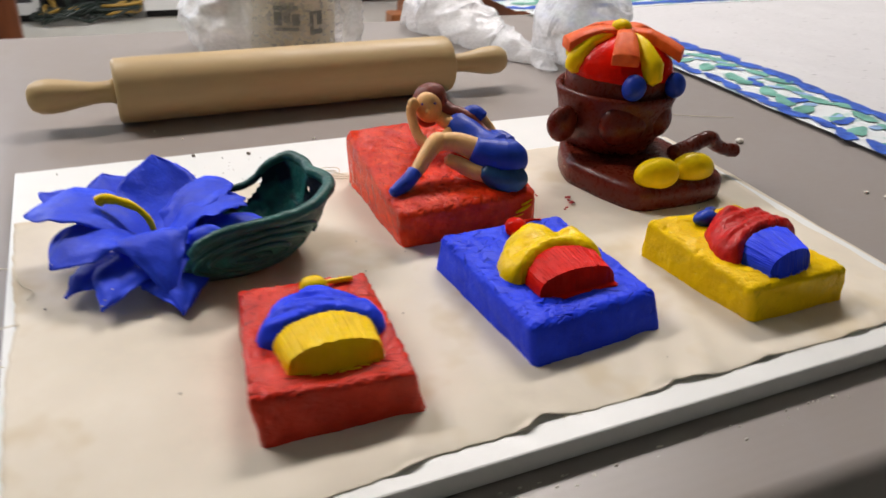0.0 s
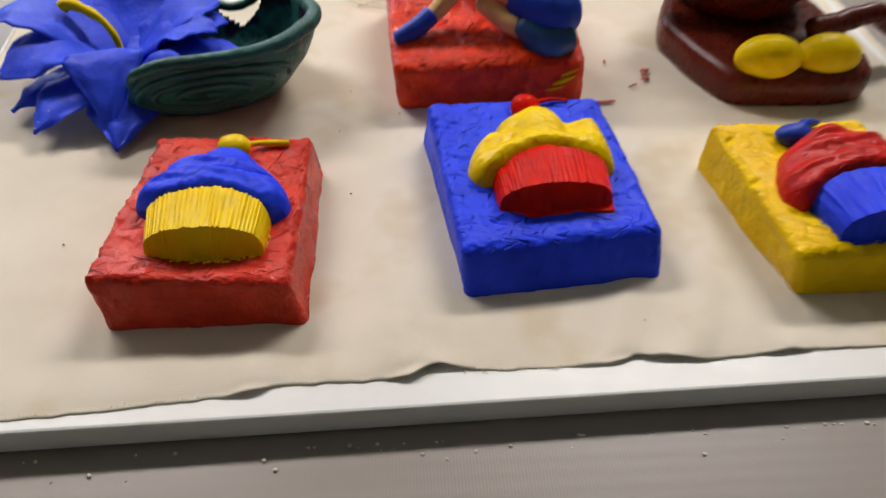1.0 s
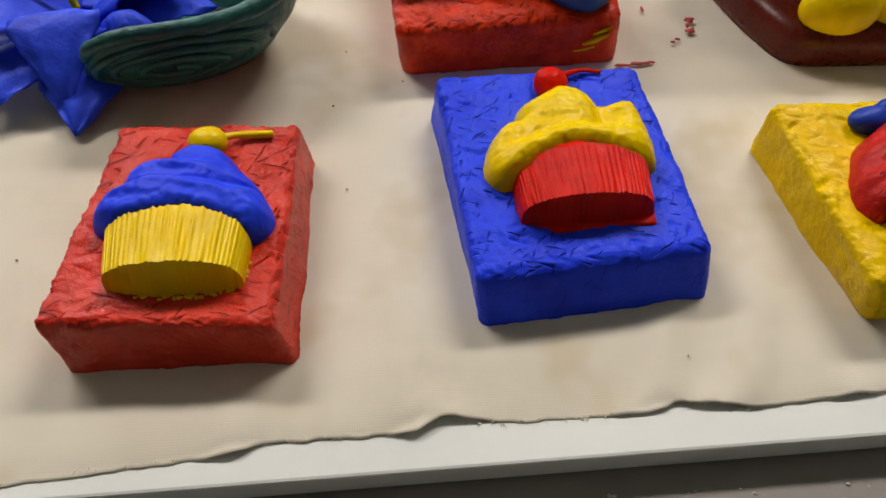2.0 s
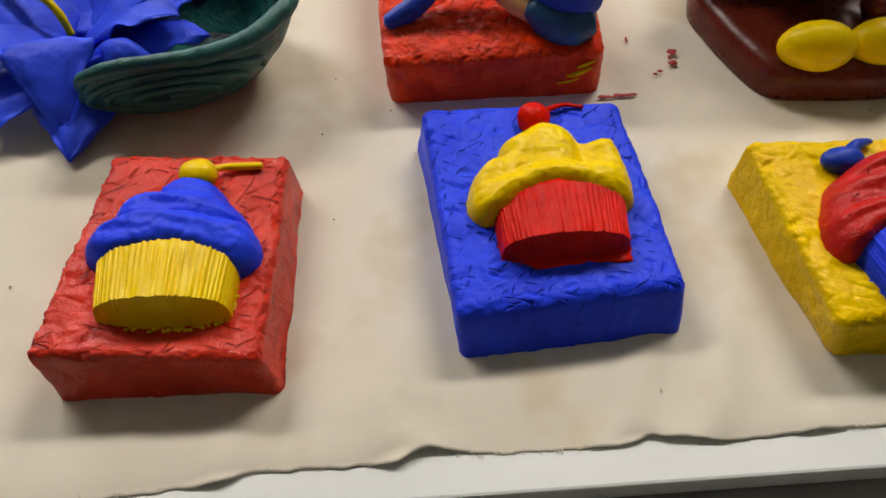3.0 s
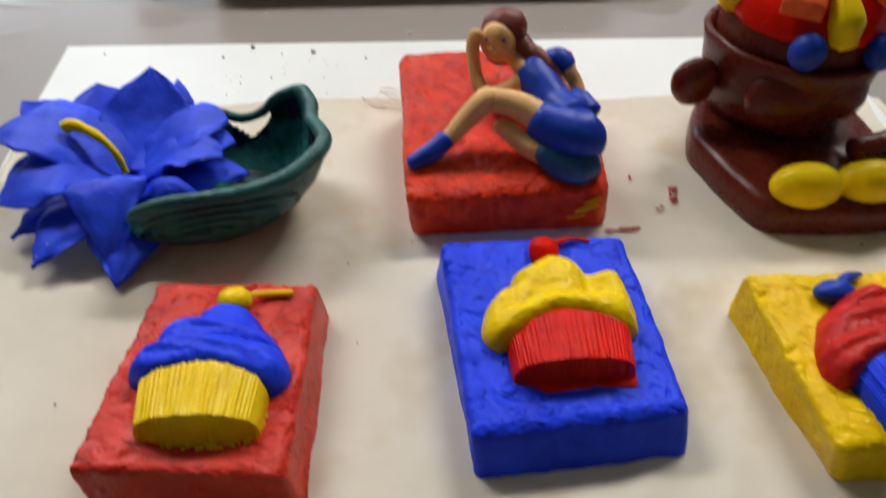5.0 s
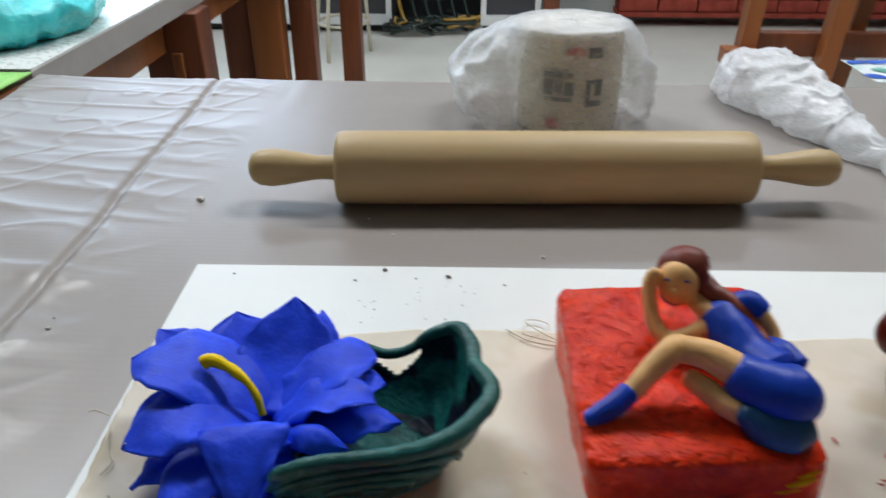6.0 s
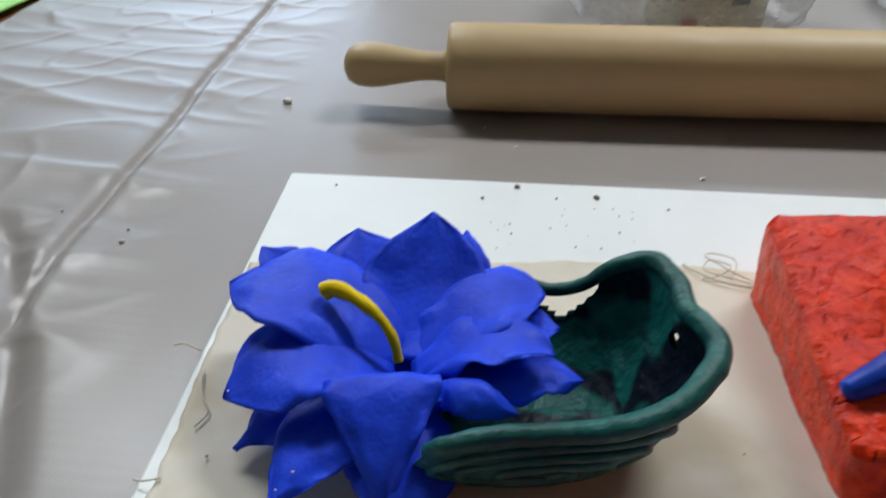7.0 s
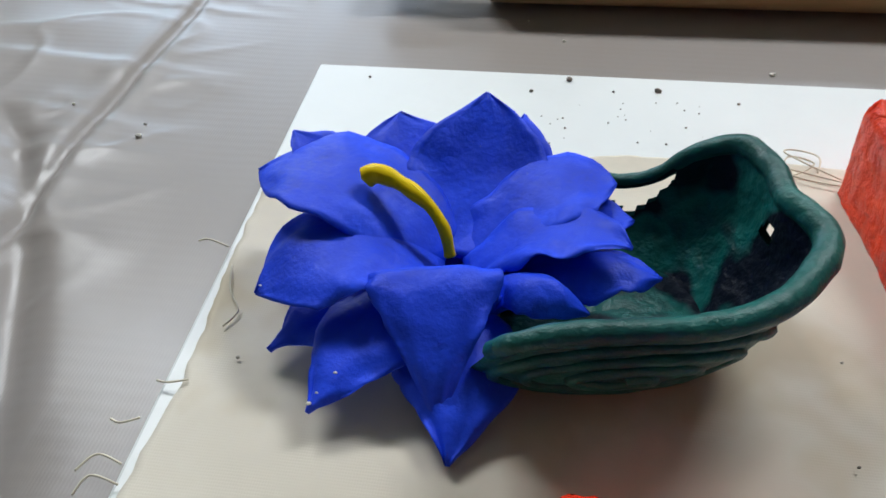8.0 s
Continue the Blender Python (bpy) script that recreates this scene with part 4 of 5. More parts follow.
# lower ring, resting on the cloth
petal((0.092, -0.180, 0.016), (0.098, -0.205, 0.014), (0.0985, -0.2300, 0.0035), 0.0185, -0.003, seed=1, widest=0.5, point=1.3)
petal((0.080, -0.176, 0.018), (0.070, -0.200, 0.018), (0.0590, -0.2225, 0.0095), 0.0155, -0.002, seed=2, widest=0.5)
petal((0.074, -0.172, 0.014), (0.055, -0.187, 0.014), (0.0405, -0.2000, 0.0070), 0.0135, -0.003, seed=3, widest=0.4)
petal((0.070, -0.148, 0.020), (0.046, -0.135, 0.030), (0.0300, -0.1265, 0.0375), 0.0095, 0.002, seed=4, widest=0.6, point=2.4)
petal((0.108, -0.166, 0.018), (0.134, -0.172, 0.0275), (0.1545, -0.1715, 0.0240), 0.0120, -0.003, seed=5, widest=0.55, point=1.5, ragged=0.16)
petal((0.104, -0.174, 0.017), (0.1185, -0.1850, 0.0305), (0.1330, -0.1870, 0.0215), 0.0085, -0.006, seed=15, widest=0.5, point=2.2, ragged=0.12)
petal((0.112, -0.160, 0.014), (0.132, -0.156, 0.028), (0.1460, -0.1545, 0.0310), 0.0100, 0.002, seed=6, widest=0.6, point=2.2)
petal((0.102, -0.146, 0.018), (0.108, -0.128, 0.032), (0.1095, -0.1110, 0.0410), 0.0130, 0.001, seed=7)
petal((0.084, -0.148, 0.018), (0.072, -0.128, 0.030), (0.0650, -0.1115, 0.0390), 0.0180, 0.002, seed=8, widest=0.55, point=1.9)
# upper ring
petal((0.092, -0.160, 0.0155), (0.0955, -0.136, 0.0270), (0.0960, -0.1095, 0.0480), 0.0235, 0.005, seed=9, widest=0.58, point=2.0)
petal((0.088, -0.162, 0.0155), (0.057, -0.1505, 0.0370), (0.0220, -0.1425, 0.0305), 0.0225, 0.000, seed=10, widest=0.50, point=3.2)
petal((0.088, -0.165, 0.0155), (0.061, -0.1750, 0.0305), (0.0355, -0.1900, 0.0200), 0.0215, -0.001, seed=11, widest=0.60, point=3.0)
petal((0.0885, -0.1850, 0.0315), (0.0915, -0.2020, 0.0250), (0.0945, -0.2200, 0.0050), 0.0195, -0.0006, seed=12, widest=0.12, point=1.3, root=0.96)
petal((0.096, -0.166, 0.0155), (0.1205, -0.1655, 0.0325), (0.1440, -0.1735, 0.0358), 0.0135, 0.001, seed=13, widest=0.5, point=2.0)
petal((0.096, -0.158, 0.0155), (0.119, -0.1465, 0.0325), (0.1405, -0.1415, 0.0350), 0.0175, 0.002, seed=14, widest=0.58, point=2.6)
bm = bmesh.new()
revolve(bm, [(0.0, 0.010), (0.012, 0.0105), (0.020, 0.014), (0.0265, 0.021), (0.0285, 0.024), (0.0295, 0.022), (0.026, 0.014), (0.018, 0.004), (0.0, 0.003)], (0.0915, -0.162, 0.0), None, 44, 0, 0.003)
part("flower_cup", bm, BLUE_PETAL, flower, "hollow blue flower throat")
bm = bmesh.new()
tube(bm, [(0.0905, -0.1665, 0.0215), (0.0885, -0.1645, 0.0305), (0.082, -0.1605, 0.0375), (0.073, -0.1560, 0.0410), (0.066, -0.1540, 0.0420), (0.0625, -0.1545, 0.0405)],
     [0.0019, 0.0020, 0.0022, 0.0024, 0.0031, 0.0033], 12, 7, 0.3)
part("stamen", bm, YELLOW_LEMON, flower, "curved yellow stamen with a knobbed end")


bm = bmesh.new()
for x, y, z, r in ((0.0595, -0.2212, 0.0118, 0.0009), (0.0612, -0.2185, 0.0135, 0.0006), (0.0655, -0.2135, 0.0165, 0.0007), (0.0942, -0.2188, 0.0088, 0.0009), (0.1085, -0.2135, 0.0098, 0.0009), (0.1095, -0.2105, 0.0108, 0.0007), (0.0365, -0.1885, 0.0225, 0.0005)):
    blob(bm, (x, y, z), (r * 0.9, r * 0.6, r * 0.4), 0.5, 900, 9, 6)
tagged(part("chip", bm, CRUMB, flower, "pale chipped spots on the petal edges"), "pale chipped spots on the petal edges", "", "", "stuff")


# ---- green leaf dish behind the flower ----
dish = thing("clay_leaf_dish", (0.15, -0.165, 0.001), "dark green coiled clay leaf dish with a rolled rim", "clay dish")
# rim and foot, point by point
RIM = [(0.106, -0.126, 0.029), (0.114, -0.121, 0.028), (0.127, -0.119, 0.026), (0.143, -0.123, 0.0245), (0.155, -0.126, 0.030), (0.166, -0.128, 0.041), (0.178, -0.130, 0.046),
       (0.185, -0.144, 0.047), (0.1865, -0.157, 0.046), (0.191, -0.165, 0.046), (0.194, -0.176, 0.045), (0.187, -0.189, 0.044), (0.177, -0.200, 0.043),
       (0.161, -0.2085, 0.0425), (0.145, -0.2115, 0.042), (0.125, -0.2145, 0.041), (0.113, -0.2155, 0.037), (0.1075, -0.211, 0.029)]
FOOT = [(0.112, -0.143), (0.118, -0.141), (0.128, -0.140), (0.139, -0.140), (0.148, -0.141), (0.156, -0.142), (0.163, -0.145),
        (0.168, -0.151), (0.171, -0.158), (0.1725, -0.165), (0.172, -0.173), (0.168, -0.181), (0.161, -0.188),
        (0.150, -0.1945), (0.138, -0.1985), (0.124, -0.2000), (0.112, -0.198), (0.104, -0.194)]
rim = spline(RIM, 8)
foot = [V(p.x, p.y, 0.0030) for p in spline([V(x, y, 0) for x, y in FOOT], 8)]
MID = V(0.142, -0.170, 0)


def dish_wall(name, inset, mat, label, hole=False):
    bm, rows, n = bmesh.new(), [], 14
    for p, low in zip(rim, foot):
        row = []
        for k in range(n + 1):
            w = k / n
            q = p.lerp(low, w)
            out = (V(q.x, q.y, 0) - MID).normalized()
            q = q + out * (0.0055 * math.sin(math.pi * w) - inset) + out * 0.0010 * noise.noise(q * 90)
            row.append(bm.verts.new(q))
        rows.append(row)
    for i, (a, b) in enumerate(zip(rows, rows[1:])):
        for k in range(n):
            mid = (a[k].co + b[k + 1].co) / 2
            if (mid - V(0.186, -0.157, 0.033)).length < 0.0038:
                continue
            if 20 <= i <= 36 and 1 <= k < 7 - 0.5 * abs(i - 28):
                continue
            bm.faces.new((a[k], b[k], b[k + 1], a[k + 1]))
    return part(name, bm, mat, dish, label)


dish_wall("outer_wall", 0.0, GREEN, "dark green outer wall")
dish_wall("inner_wall", 0.0028, GREEN_INNER, "patchy green inside, dark spots partly bare, partly painted shade")
bm = bmesh.new()
ring = [bm.verts.new(p + V(0, 0, 0.0005)) for p in foot]
inner = [bm.verts.new(v.co.lerp(MID + V(0, 0, 0.0065), 0.5) + V(0, 0, 0.001 * noise.noise(v.co * 200))) for v in ring]
mid = bm.verts.new(MID + V(0, 0, 0.0065))
for j in range(len(ring)):
    k = (j + 1) % len(ring)
    bm.faces.new((ring[j], ring[k], inner[k], inner[j]))
    bm.faces.new((inner[j], inner[k], mid))
part("dish_floor", bm, GREEN_INNER, dish, "", True)
bm = bmesh.new()
tube(bm, RIM, [0.0024, 0.0024, 0.0024, 0.0024, 0.0026, 0.0032, 0.0036, 0.0036, 0.0036, 0.0038, 0.004, 0.004, 0.0038, 0.0036, 0.0034, 0.0032, 0.003, 0.0026], 12, 8, 0.14)
part("rolled_rim", bm, GREEN, dish, "rounded green rim coil")


def on_front(u, w):
    """A place on the outer front wall: u along the rim's last stretch, w from rim (0) to foot (1)."""
    i = min(max(u, 0), 1) * 46 + len(rim) - 50
    k, j = int(i), min(int(i) + 1, len(rim) - 1)
    q = rim[k].lerp(rim[j], i - k).lerp(foot[k].lerp(foot[j], i - k), w)
    out = (V(q.x, q.y, 0) - MID).normalized()
    return q + out * (0.0055 * math.sin(math.pi * w) - 0.0004)


bm = bmesh.new()
coil = []
turns = 3.3
for i in range(150):
    a = 2 * math.pi * turns * i / 149
    r = 1 - 0.93 * i / 149
    coil.append(on_front(0.52 - 0.46 * r * math.cos(a), 0.54 - 0.42 * r * math.sin(a)))
tube(bm, coil, 0.0019, 8, 1, 0.2, 0, 1.0, True)
part("spiral_coil", bm, GREEN, dish, "spiral clay coil pressed on the front")


# ---- brown face pot on its base ----
pot = thing("clay_pot", (0.448, -0.13, 0.001), "brown clay pot topped with bright clay lumps on a base", "clay sculpture")
outline = [(0.393, -0.128), (0.396, -0.150), (0.404, -0.175), (0.4155, -0.1955), (0.440, -0.1985), (0.470, -0.198), (0.492, -0.192), (0.499, -0.175), (0.4985, -0.14), (0.492, -0.10), (0.470, -0.076), (0.435, -0.073), (0.408, -0.092)]
edge = spline([V(x, y, 0) for x, y in outline], 6, True)
cen = V(0.446, -0.135, 0)
bm, rows = bmesh.new(), []
for q, z in ((0.0, 0.0195), (0.5, 0.0195), (0.86, 0.020), (0.95, 0.0190), (0.99, 0.0160), (1.0, 0.0120), (0.995, 0.005), (0.98, 0.0012), (0.0, 0.0012)):
    rows.append([bm.verts.new(cen.lerp(e, q) + V(0, 0, z + (0.0008 * noise.noise(e * 60 + V(q, 0, 0)) if z > 0.002 else 0))) for e in edge])
for a, b in zip(rows, rows[1:]):
    for j in range(len(edge)):
        k = (j + 1) % len(edge)
        bm.faces.new((a[j], a[k], b[k], b[j]))
bmesh.ops.remove_doubles(bm, verts=bm.verts, dist=1e-5)
base_slab = part("base", bm, BROWN, pot, "thick brown base slab")
PC = V(0.4445, -0.1065, 0.0)
bm = bmesh.new()
revolve(bm, [(0.0, 0.019), (0.030, 0.019), (0.036, 0.022), (0.0415, 0.032), (0.0445, 0.046), (0.0455, 0.060), (0.0470, 0.0655), (0.0455, 0.0685), (0.0415, 0.066), (0.040, 0.058), (0.036, 0.040), (0.0, 0.032)], PC, None, 52, 0, 0.0035)
bowl = part("bowl", bm, BROWN, pot, "glossy brown bowl with flared lip")
bm = bmesh.new()
blob(bm, (0.432, -0.1410, 0.0475), (0.0205, 0.0125, 0.0185), 0.10, 50, 26, 16)
part("front_bulge", bm, BROWN, bowl)
bm = bmesh.new()
blob(bm, (0.4605, -0.1395, 0.0495), (0.0150, 0.0110, 0.0160), 0.10, 50, 22, 14)
part("front_bulge", bm, BROWN, bowl)
bm = bmesh.new()
blob(bm, (0.3905, -0.1205, 0.0445), (0.0125, 0.0085, 0.0145), 0.08, 60, 22, 14)
part("side_lug", bm, BROWN, bowl)
bm = bmesh.new()
revolve(bm, [(0.0, 0.055), (0.040, 0.056), (0.0405, 0.066), (0.0405, 0.077), (0.037, 0.083), (0.0, 0.084)], PC, None, 40, 0, 0.003)
part("neck", bm, BROWN, pot)
bm = bmesh.new()
revolve(bm, [(0.0, 0.076), (0.0395, 0.077), (0.0405, 0.083), (0.037, 0.092), (0.028, 0.101), (0.014, 0.106), (0.0, 0.107)], PC, None, 44, 0, 0.004)
dome = part("dome", bm, RED_TOP, pot, "bright red domed top")
for ang in (178, -88, 12, 60, 120):
    a = math.radians(ang)
    d = V(math.cos(a), math.sin(a), 0)
    bm = bmesh.new()
    tube(bm, [PC + d * 0.012 + V(0, 0, 0.1065), PC + d * 0.026 + V(0, 0, 0.1015), PC + d * 0.0375 + V(0, 0, 0.091), PC + d * 0.041 + V(0, 0, 0.081)], [0.004, 0.006, 0.0085, 0.0065], 12, 5, 0.08)
    part("wedge", bm, YELLOW_LEMON, dome, "yellow clay wedge")
for ang, out, drop in ((-121, 0.0410, 0.0985), (-45, 0.0450, 0.099), (165, 0.0455, 0.1005), (95, 0.042, 0.100), (28, 0.042, 0.100)):
    a = math.radians(ang)
    d, s = V(math.cos(a), math.sin(a), 0), V(-math.sin(a), math.cos(a), 0)
    bm = bmesh.new()
    sec = []
    for q, hz, hw in ((0.004, 0.1075, 0.006), (0.02, 0.1075, 0.0075), (out * 0.75, drop + 0.0035, 0.009), (out, drop - 0.002, 0.010)):
        c = PC + d * q + V(0, 0, hz)
        sec.append([bm.verts.new(c + s * hw * x + V(0, 0, 0.0045 * z)) for x, z in ((-1, -1), (1, -1), (1, 0.7), (0.5, 1), (-0.5, 1), (-1, 0.7))])
    for p, q in zip(sec, sec[1:]):
        for j in range(6):
            bm.faces.new((p[j], p[(j + 1) % 6], q[(j + 1) % 6], q[j]))
    bm.faces.new(sec[0])
    bm.faces.new(sec[-1])
    bmesh.ops.bevel(bm, geom=list(bm.edges), offset=0.0009, segments=2, profile=0.5, affect="EDGES")
    part("bar", bm, ORANGE, dome, "flat orange clay bar")
bm = bmesh.new()
blob(bm, PC + V(-0.004, 0.0, 0.1125), (0.0075, 0.0075, 0.0055), 0.1, 80)
part("knob", bm, YELLOW_LEMON, dome)
for p, r in (((0.4305, -0.1475, 0.0775), (0.0088, 0.0088, 0.0098)), ((0.4685, -0.1460, 0.0765), (0.0082, 0.0082, 0.0095))):
    bm = bmesh.new()
    blob(bm, p, r, 0.06, 70)
    part("ball", bm, BLUE_DARK, pot, "blue clay ball")
for p in ((0.4335, -0.187, 0.0255), (0.4685, -0.183, 0.0240)):
    bm = bmesh.new()
    blob(bm, p, (0.0185, 0.0115, 0.0125), 0.06, 50, 26, 16)
    part("foot_lump", bm, YELLOW_LEMON, base_slab, "yellow rounded clay lump")
bm = bmesh.new()
tube(bm, [(0.470, -0.158, 0.026), (0.486, -0.154, 0.027), (0.500, -0.151, 0.030), (0.510, -0.150, 0.031), (0.520, -0.150, 0.024), (0.530, -0.150, 0.0195), (0.540, -0.150, 0.0175)], [0.0065, 0.0062, 0.0062, 0.0068, 0.0055, 0.0052, 0.006], 14, 6, 0.15)
part("arm", bm, BROWN, pot, "brown clay roll reaching over the base")


# ---- rolling pin ----
pin = thing("rolling_pin", (0.24, 0.134, TABLE), "plain beech rolling pin with turned handles on the grey tablecloth", "rolling pin")
A, B = V(0.0745, 0.1265, TABLE + 0.0295), V(0.4035, 0.1405, TABLE + 0.0295)
ax = (B - A).normalized()
LEN = (B - A).length
bm = bmesh.new()
revolve(bm, [(0.0, 0.0), (0.0255, 0.0), (0.0278, 0.0012), (0.0288, 0.0035), (0.0291, 0.02), (0.0291, LEN - 0.02), (0.0288, LEN - 0.0035), (0.0278, LEN - 0.0012), (0.0255, LEN), (0.0, LEN)], A, ax, 64)
part("barrel", bm, WOOD_PIN, pin)
HANDLE = [(0.0, -0.002), (0.0120, -0.001), (0.0100, 0.004), (0.0096, 0.010), (0.0098, 0.018), (0.0118, 0.030), (0.0143, 0.044), (0.0152, 0.053), (0.0143, 0.062), (0.0110, 0.068), (0.006, 0.0705), (0.0, 0.0712)]
for end, way in ((A, -ax), (B, ax)):
    bm = bmesh.new()
    revolve(bm, HANDLE, end, way, 36)
    part("handle", bm, WOOD_PIN, pin, "turned wooden handle")


# ---- wrapped clay pack under a thin bag ----
pack = thing("clay_pack", (0.275, 0.318, TABLE), "printed clay pack under a thin crumpled white plastic bag", "clay pack")
KC = V(0.275, 0.318, TABLE + 0.001)
bm = bmesh.new()
revolve(bm, [(0.0, 0.0), (0.047, 0.0), (0.050, 0.004), (0.0505, 0.05), (0.051, 0.095), (0.049, 0.101), (0.0, 0.103)], KC, None, 48, 0, 0.003)
body = part("pack_body", bm, PAPER, pack, "printed cylindrical wrapper")


def label_patch(a0, a1, z0, z1, mat, name):
    bm = bmesh.new()
    n = 8
    lo, hi = [], []
    for i in range(n + 1):
        a = math.radians(a0 + (a1 - a0) * i / n)
        d = V(math.cos(a), math.sin(a), 0) * 0.0528
        lo.append(bm.verts.new(KC + d + V(0, 0, z0)))
        hi.append(bm.verts.new(KC + d * 1.004 + V(0, 0, z1)))
    for i in range(n):
        bm.faces.new((lo[i], lo[i + 1], hi[i + 1], hi[i]))
    return part(name, bm, mat, body)


for a0, a1, z0, z1, m in ((-122, -92, 0.062, 0.067, INK), (-122, -112, 0.045, 0.060, INK), (-110, -102, 0.048, 0.060, INK), (-100, -90, 0.045, 0.058, INK), (-121, -92, 0.039, 0.043, INK),
                          (-78, -60, 0.034, 0.040, INK), (-78, -73, 0.040, 0.056, INK), (-68, -60, 0.044, 0.056, INK), (-78, -60, 0.056, 0.060, INK), (-118, -104, 0.012, 0.022, INK_RED), (-100, -82, 0.083, 0.090, INK_RED), (-78, -62, 0.080, 0.090, INK)):
    label_patch(a0, a1, z0, z1, m, "print_bar")

def creases(p, f):
    """Sharp random folds, 0 to 1."""
    return max(0.0, 1 - abs(noise.noise(p * f)) * 3.2)


bm, rows = bmesh.new(), []
for i in range(145):
    a = 2 * math.pi * i / 144
    deg = (math.degrees(a) + 180) % 360 - 180
    reach = float(np.interp(deg, (-180, -150, -125, -90, -60, -35, 0, 35, 70, 100, 125, 150, 180), (0.112, 0.080, 0.058, 0.0555, 0.057, 0.072, 0.088, 0.090, 0.075, 0.085, 0.125, 0.138, 0.112)))
    row = []
    for k in range(29):
        w = k / 28
        d = V(math.cos(a), math.sin(a), 0)
        if w < 0.2:
            r, z = 0.0545 * (w / 0.2), 0.104 + 0.0025 * noise.noise(V(math.cos(a), math.sin(a), w * 6) * 2)
        else:
            q = (w - 0.2) / 0.8
            r = 0.0545 + (reach - 0.0545) * math.sin(math.pi * 0.74 * q)
            z = 0.104 - 0.100 * q
        loose = min(1.0, max(0.0, (r - 0.056) / 0.02))
        p = KC + d * r + V(0, 0, z)
        fold = creases(p + V(0.3, 0, 0), 26) * 0.010 + creases(p, 60) * 0.0018 - 0.005
        p = p + d * (fold * loose + 0.0016 * creases(p, 60) * (1 - loose)) + V(0, 0, 0.006 * loose * noise.noise(p * 30))
        p.z = max(p.z, KC.z + 0.001)
        row.append(bm.verts.new(p))
    rows.append(row)
for p, q in zip(rows, rows[1:]):
    for k in range(28):
        mid = (p[k].co + q[k + 1].co) / 2 - KC
        clear = k > 5 and abs(math.degrees(math.atan2(mid.x, -mid.y))) < 50
        bm.faces.new((p[k], q[k], q[k + 1], p[k + 1])).material_index = int(clear)
bmesh.ops.remove_doubles(bm, verts=bm.verts, dist=1e-6)
part("bag", bm, [BAG_CLEAR, BAG_FRONT], pack, "cloudy crumpled plastic bag")


def crumpled(name, path, radii, flat, label, mat, seed, owner):
    """A loose bag: a swollen tube of film with sharp folds, settled on the table."""
    bm = bmesh.new()
    tube(bm, path, radii, 84, 30, 0.0, 0, flat)
    for v in bm.verts:
        g = v.co * 20 + V(seed, 0, 0)
        f = (0.5 - abs(noise.noise(g))) * 0.026 + (0.5 - abs(noise.noise(g * 2.2))) * 0.006
        c = creases(v.co + V(seed, 0, 0), 30) * 0.0045 + creases(v.co + V(0, seed, 0), 75) * 0.0016 - 0.003
        v.co += V(noise.noise(g * 1.1) * 0.010 + c * 0.6, noise.noise(g * 1.1 + V(9, 0, 0)) * 0.010 - c * 0.5, f * 0.7 - 0.008 + c)
        v.co.z = max(v.co.z, TABLE + 0.0015)
    return part(name, bm, mat, owner, label)


loose_bag = thing("plastic_bag", (0.51, 0.32, TABLE), "crumpled white plastic bag with a twisted tail on the grey tablecloth", "plastic bag")
crumpled("bag_body", [(0.465, 0.430, 0.010), (0.490, 0.385, 0.016), (0.515, 0.320, 0.010), (0.533, 0.270, 0.004)], [0.022, 0.046, 0.038, 0.026], 0.75, "crumpled white film", BAG, 1.0, loose_bag)
crumpled("tail", [(0.530, 0.280, 0.004), (0.538, 0.255, 0.002), (0.553, 0.200, -0.004), (0.560, 0.175, -0.006)], [0.026, 0.023, 0.013, 0.007], 0.75, "twisted tail of film", BAG, 1.0, loose_bag)
standing_bag = thing("plastic_bag", (0.615, 0.22, TABLE), "puffed thin white plastic bag standing on the grey tablecloth", "plastic bag")
crumpled("bag_body", [(0.600, 0.160, 0.010), (0.608, 0.190, 0.030), (0.618, 0.235, 0.034), (0.632, 0.29, 0.016)], [0.03, 0.052, 0.056, 0.03], 1.1, "puffed crumpled film", BAG, 6.0, standing_bag)
crumpled("bag_mouth", [(0.612, 0.215, 0.070), (0.616, 0.225, 0.092), (0.622, 0.235, 0.108)], [0.032, 0.022, 0.010], 0.9, "gathered mouth of the bag", BAG, 3.0, standing_bag)


# ---- white sheet with a printed border on the next table ----
BORDER = material("white_border_plastic", (0.76, 0.80, 0.80), 0.35, 0.5, 0.05, 20, 120, 0.3, 0.002, patch=0.42, patch_color=(0.50, 0.66, 0.62), patch_scale=26)
PRINT_GREEN = material("sea_green_print", (0.13, 0.40, 0.31), 0.35, 0.5, 0.25, 40, 160, 0.1, tone=(0.22, 0.50, 0.42))
PRINT_PALE = material("pale_blue_print", (0.30, 0.46, 0.72), 0.35, 0.5, 0.2, 40, 160, 0.1)
PRINT_BLUE = material("blue_print", (0.022, 0.085, 0.50), 0.35, 0.5, 0.3, 60, 200, 0.1, tone=(0.05, 0.15, 0.60))


def inner_x(y):
    return float(np.interp(y, (-0.6, -0.13, 0.16, 0.55, 1.0), (0.745, 0.724, 0.710, 0.655, 0.60)))


def sheet_z(x, y):
    return TABLE + 0.0035 + 0.0025 * noise.noise(V(x * 7, y * 7, 0)) + 0.0018 * abs(noise.noise(V(x * 16, y * 12, 4)))


def outer_x(y):
    return inner_x(y) + 0.105


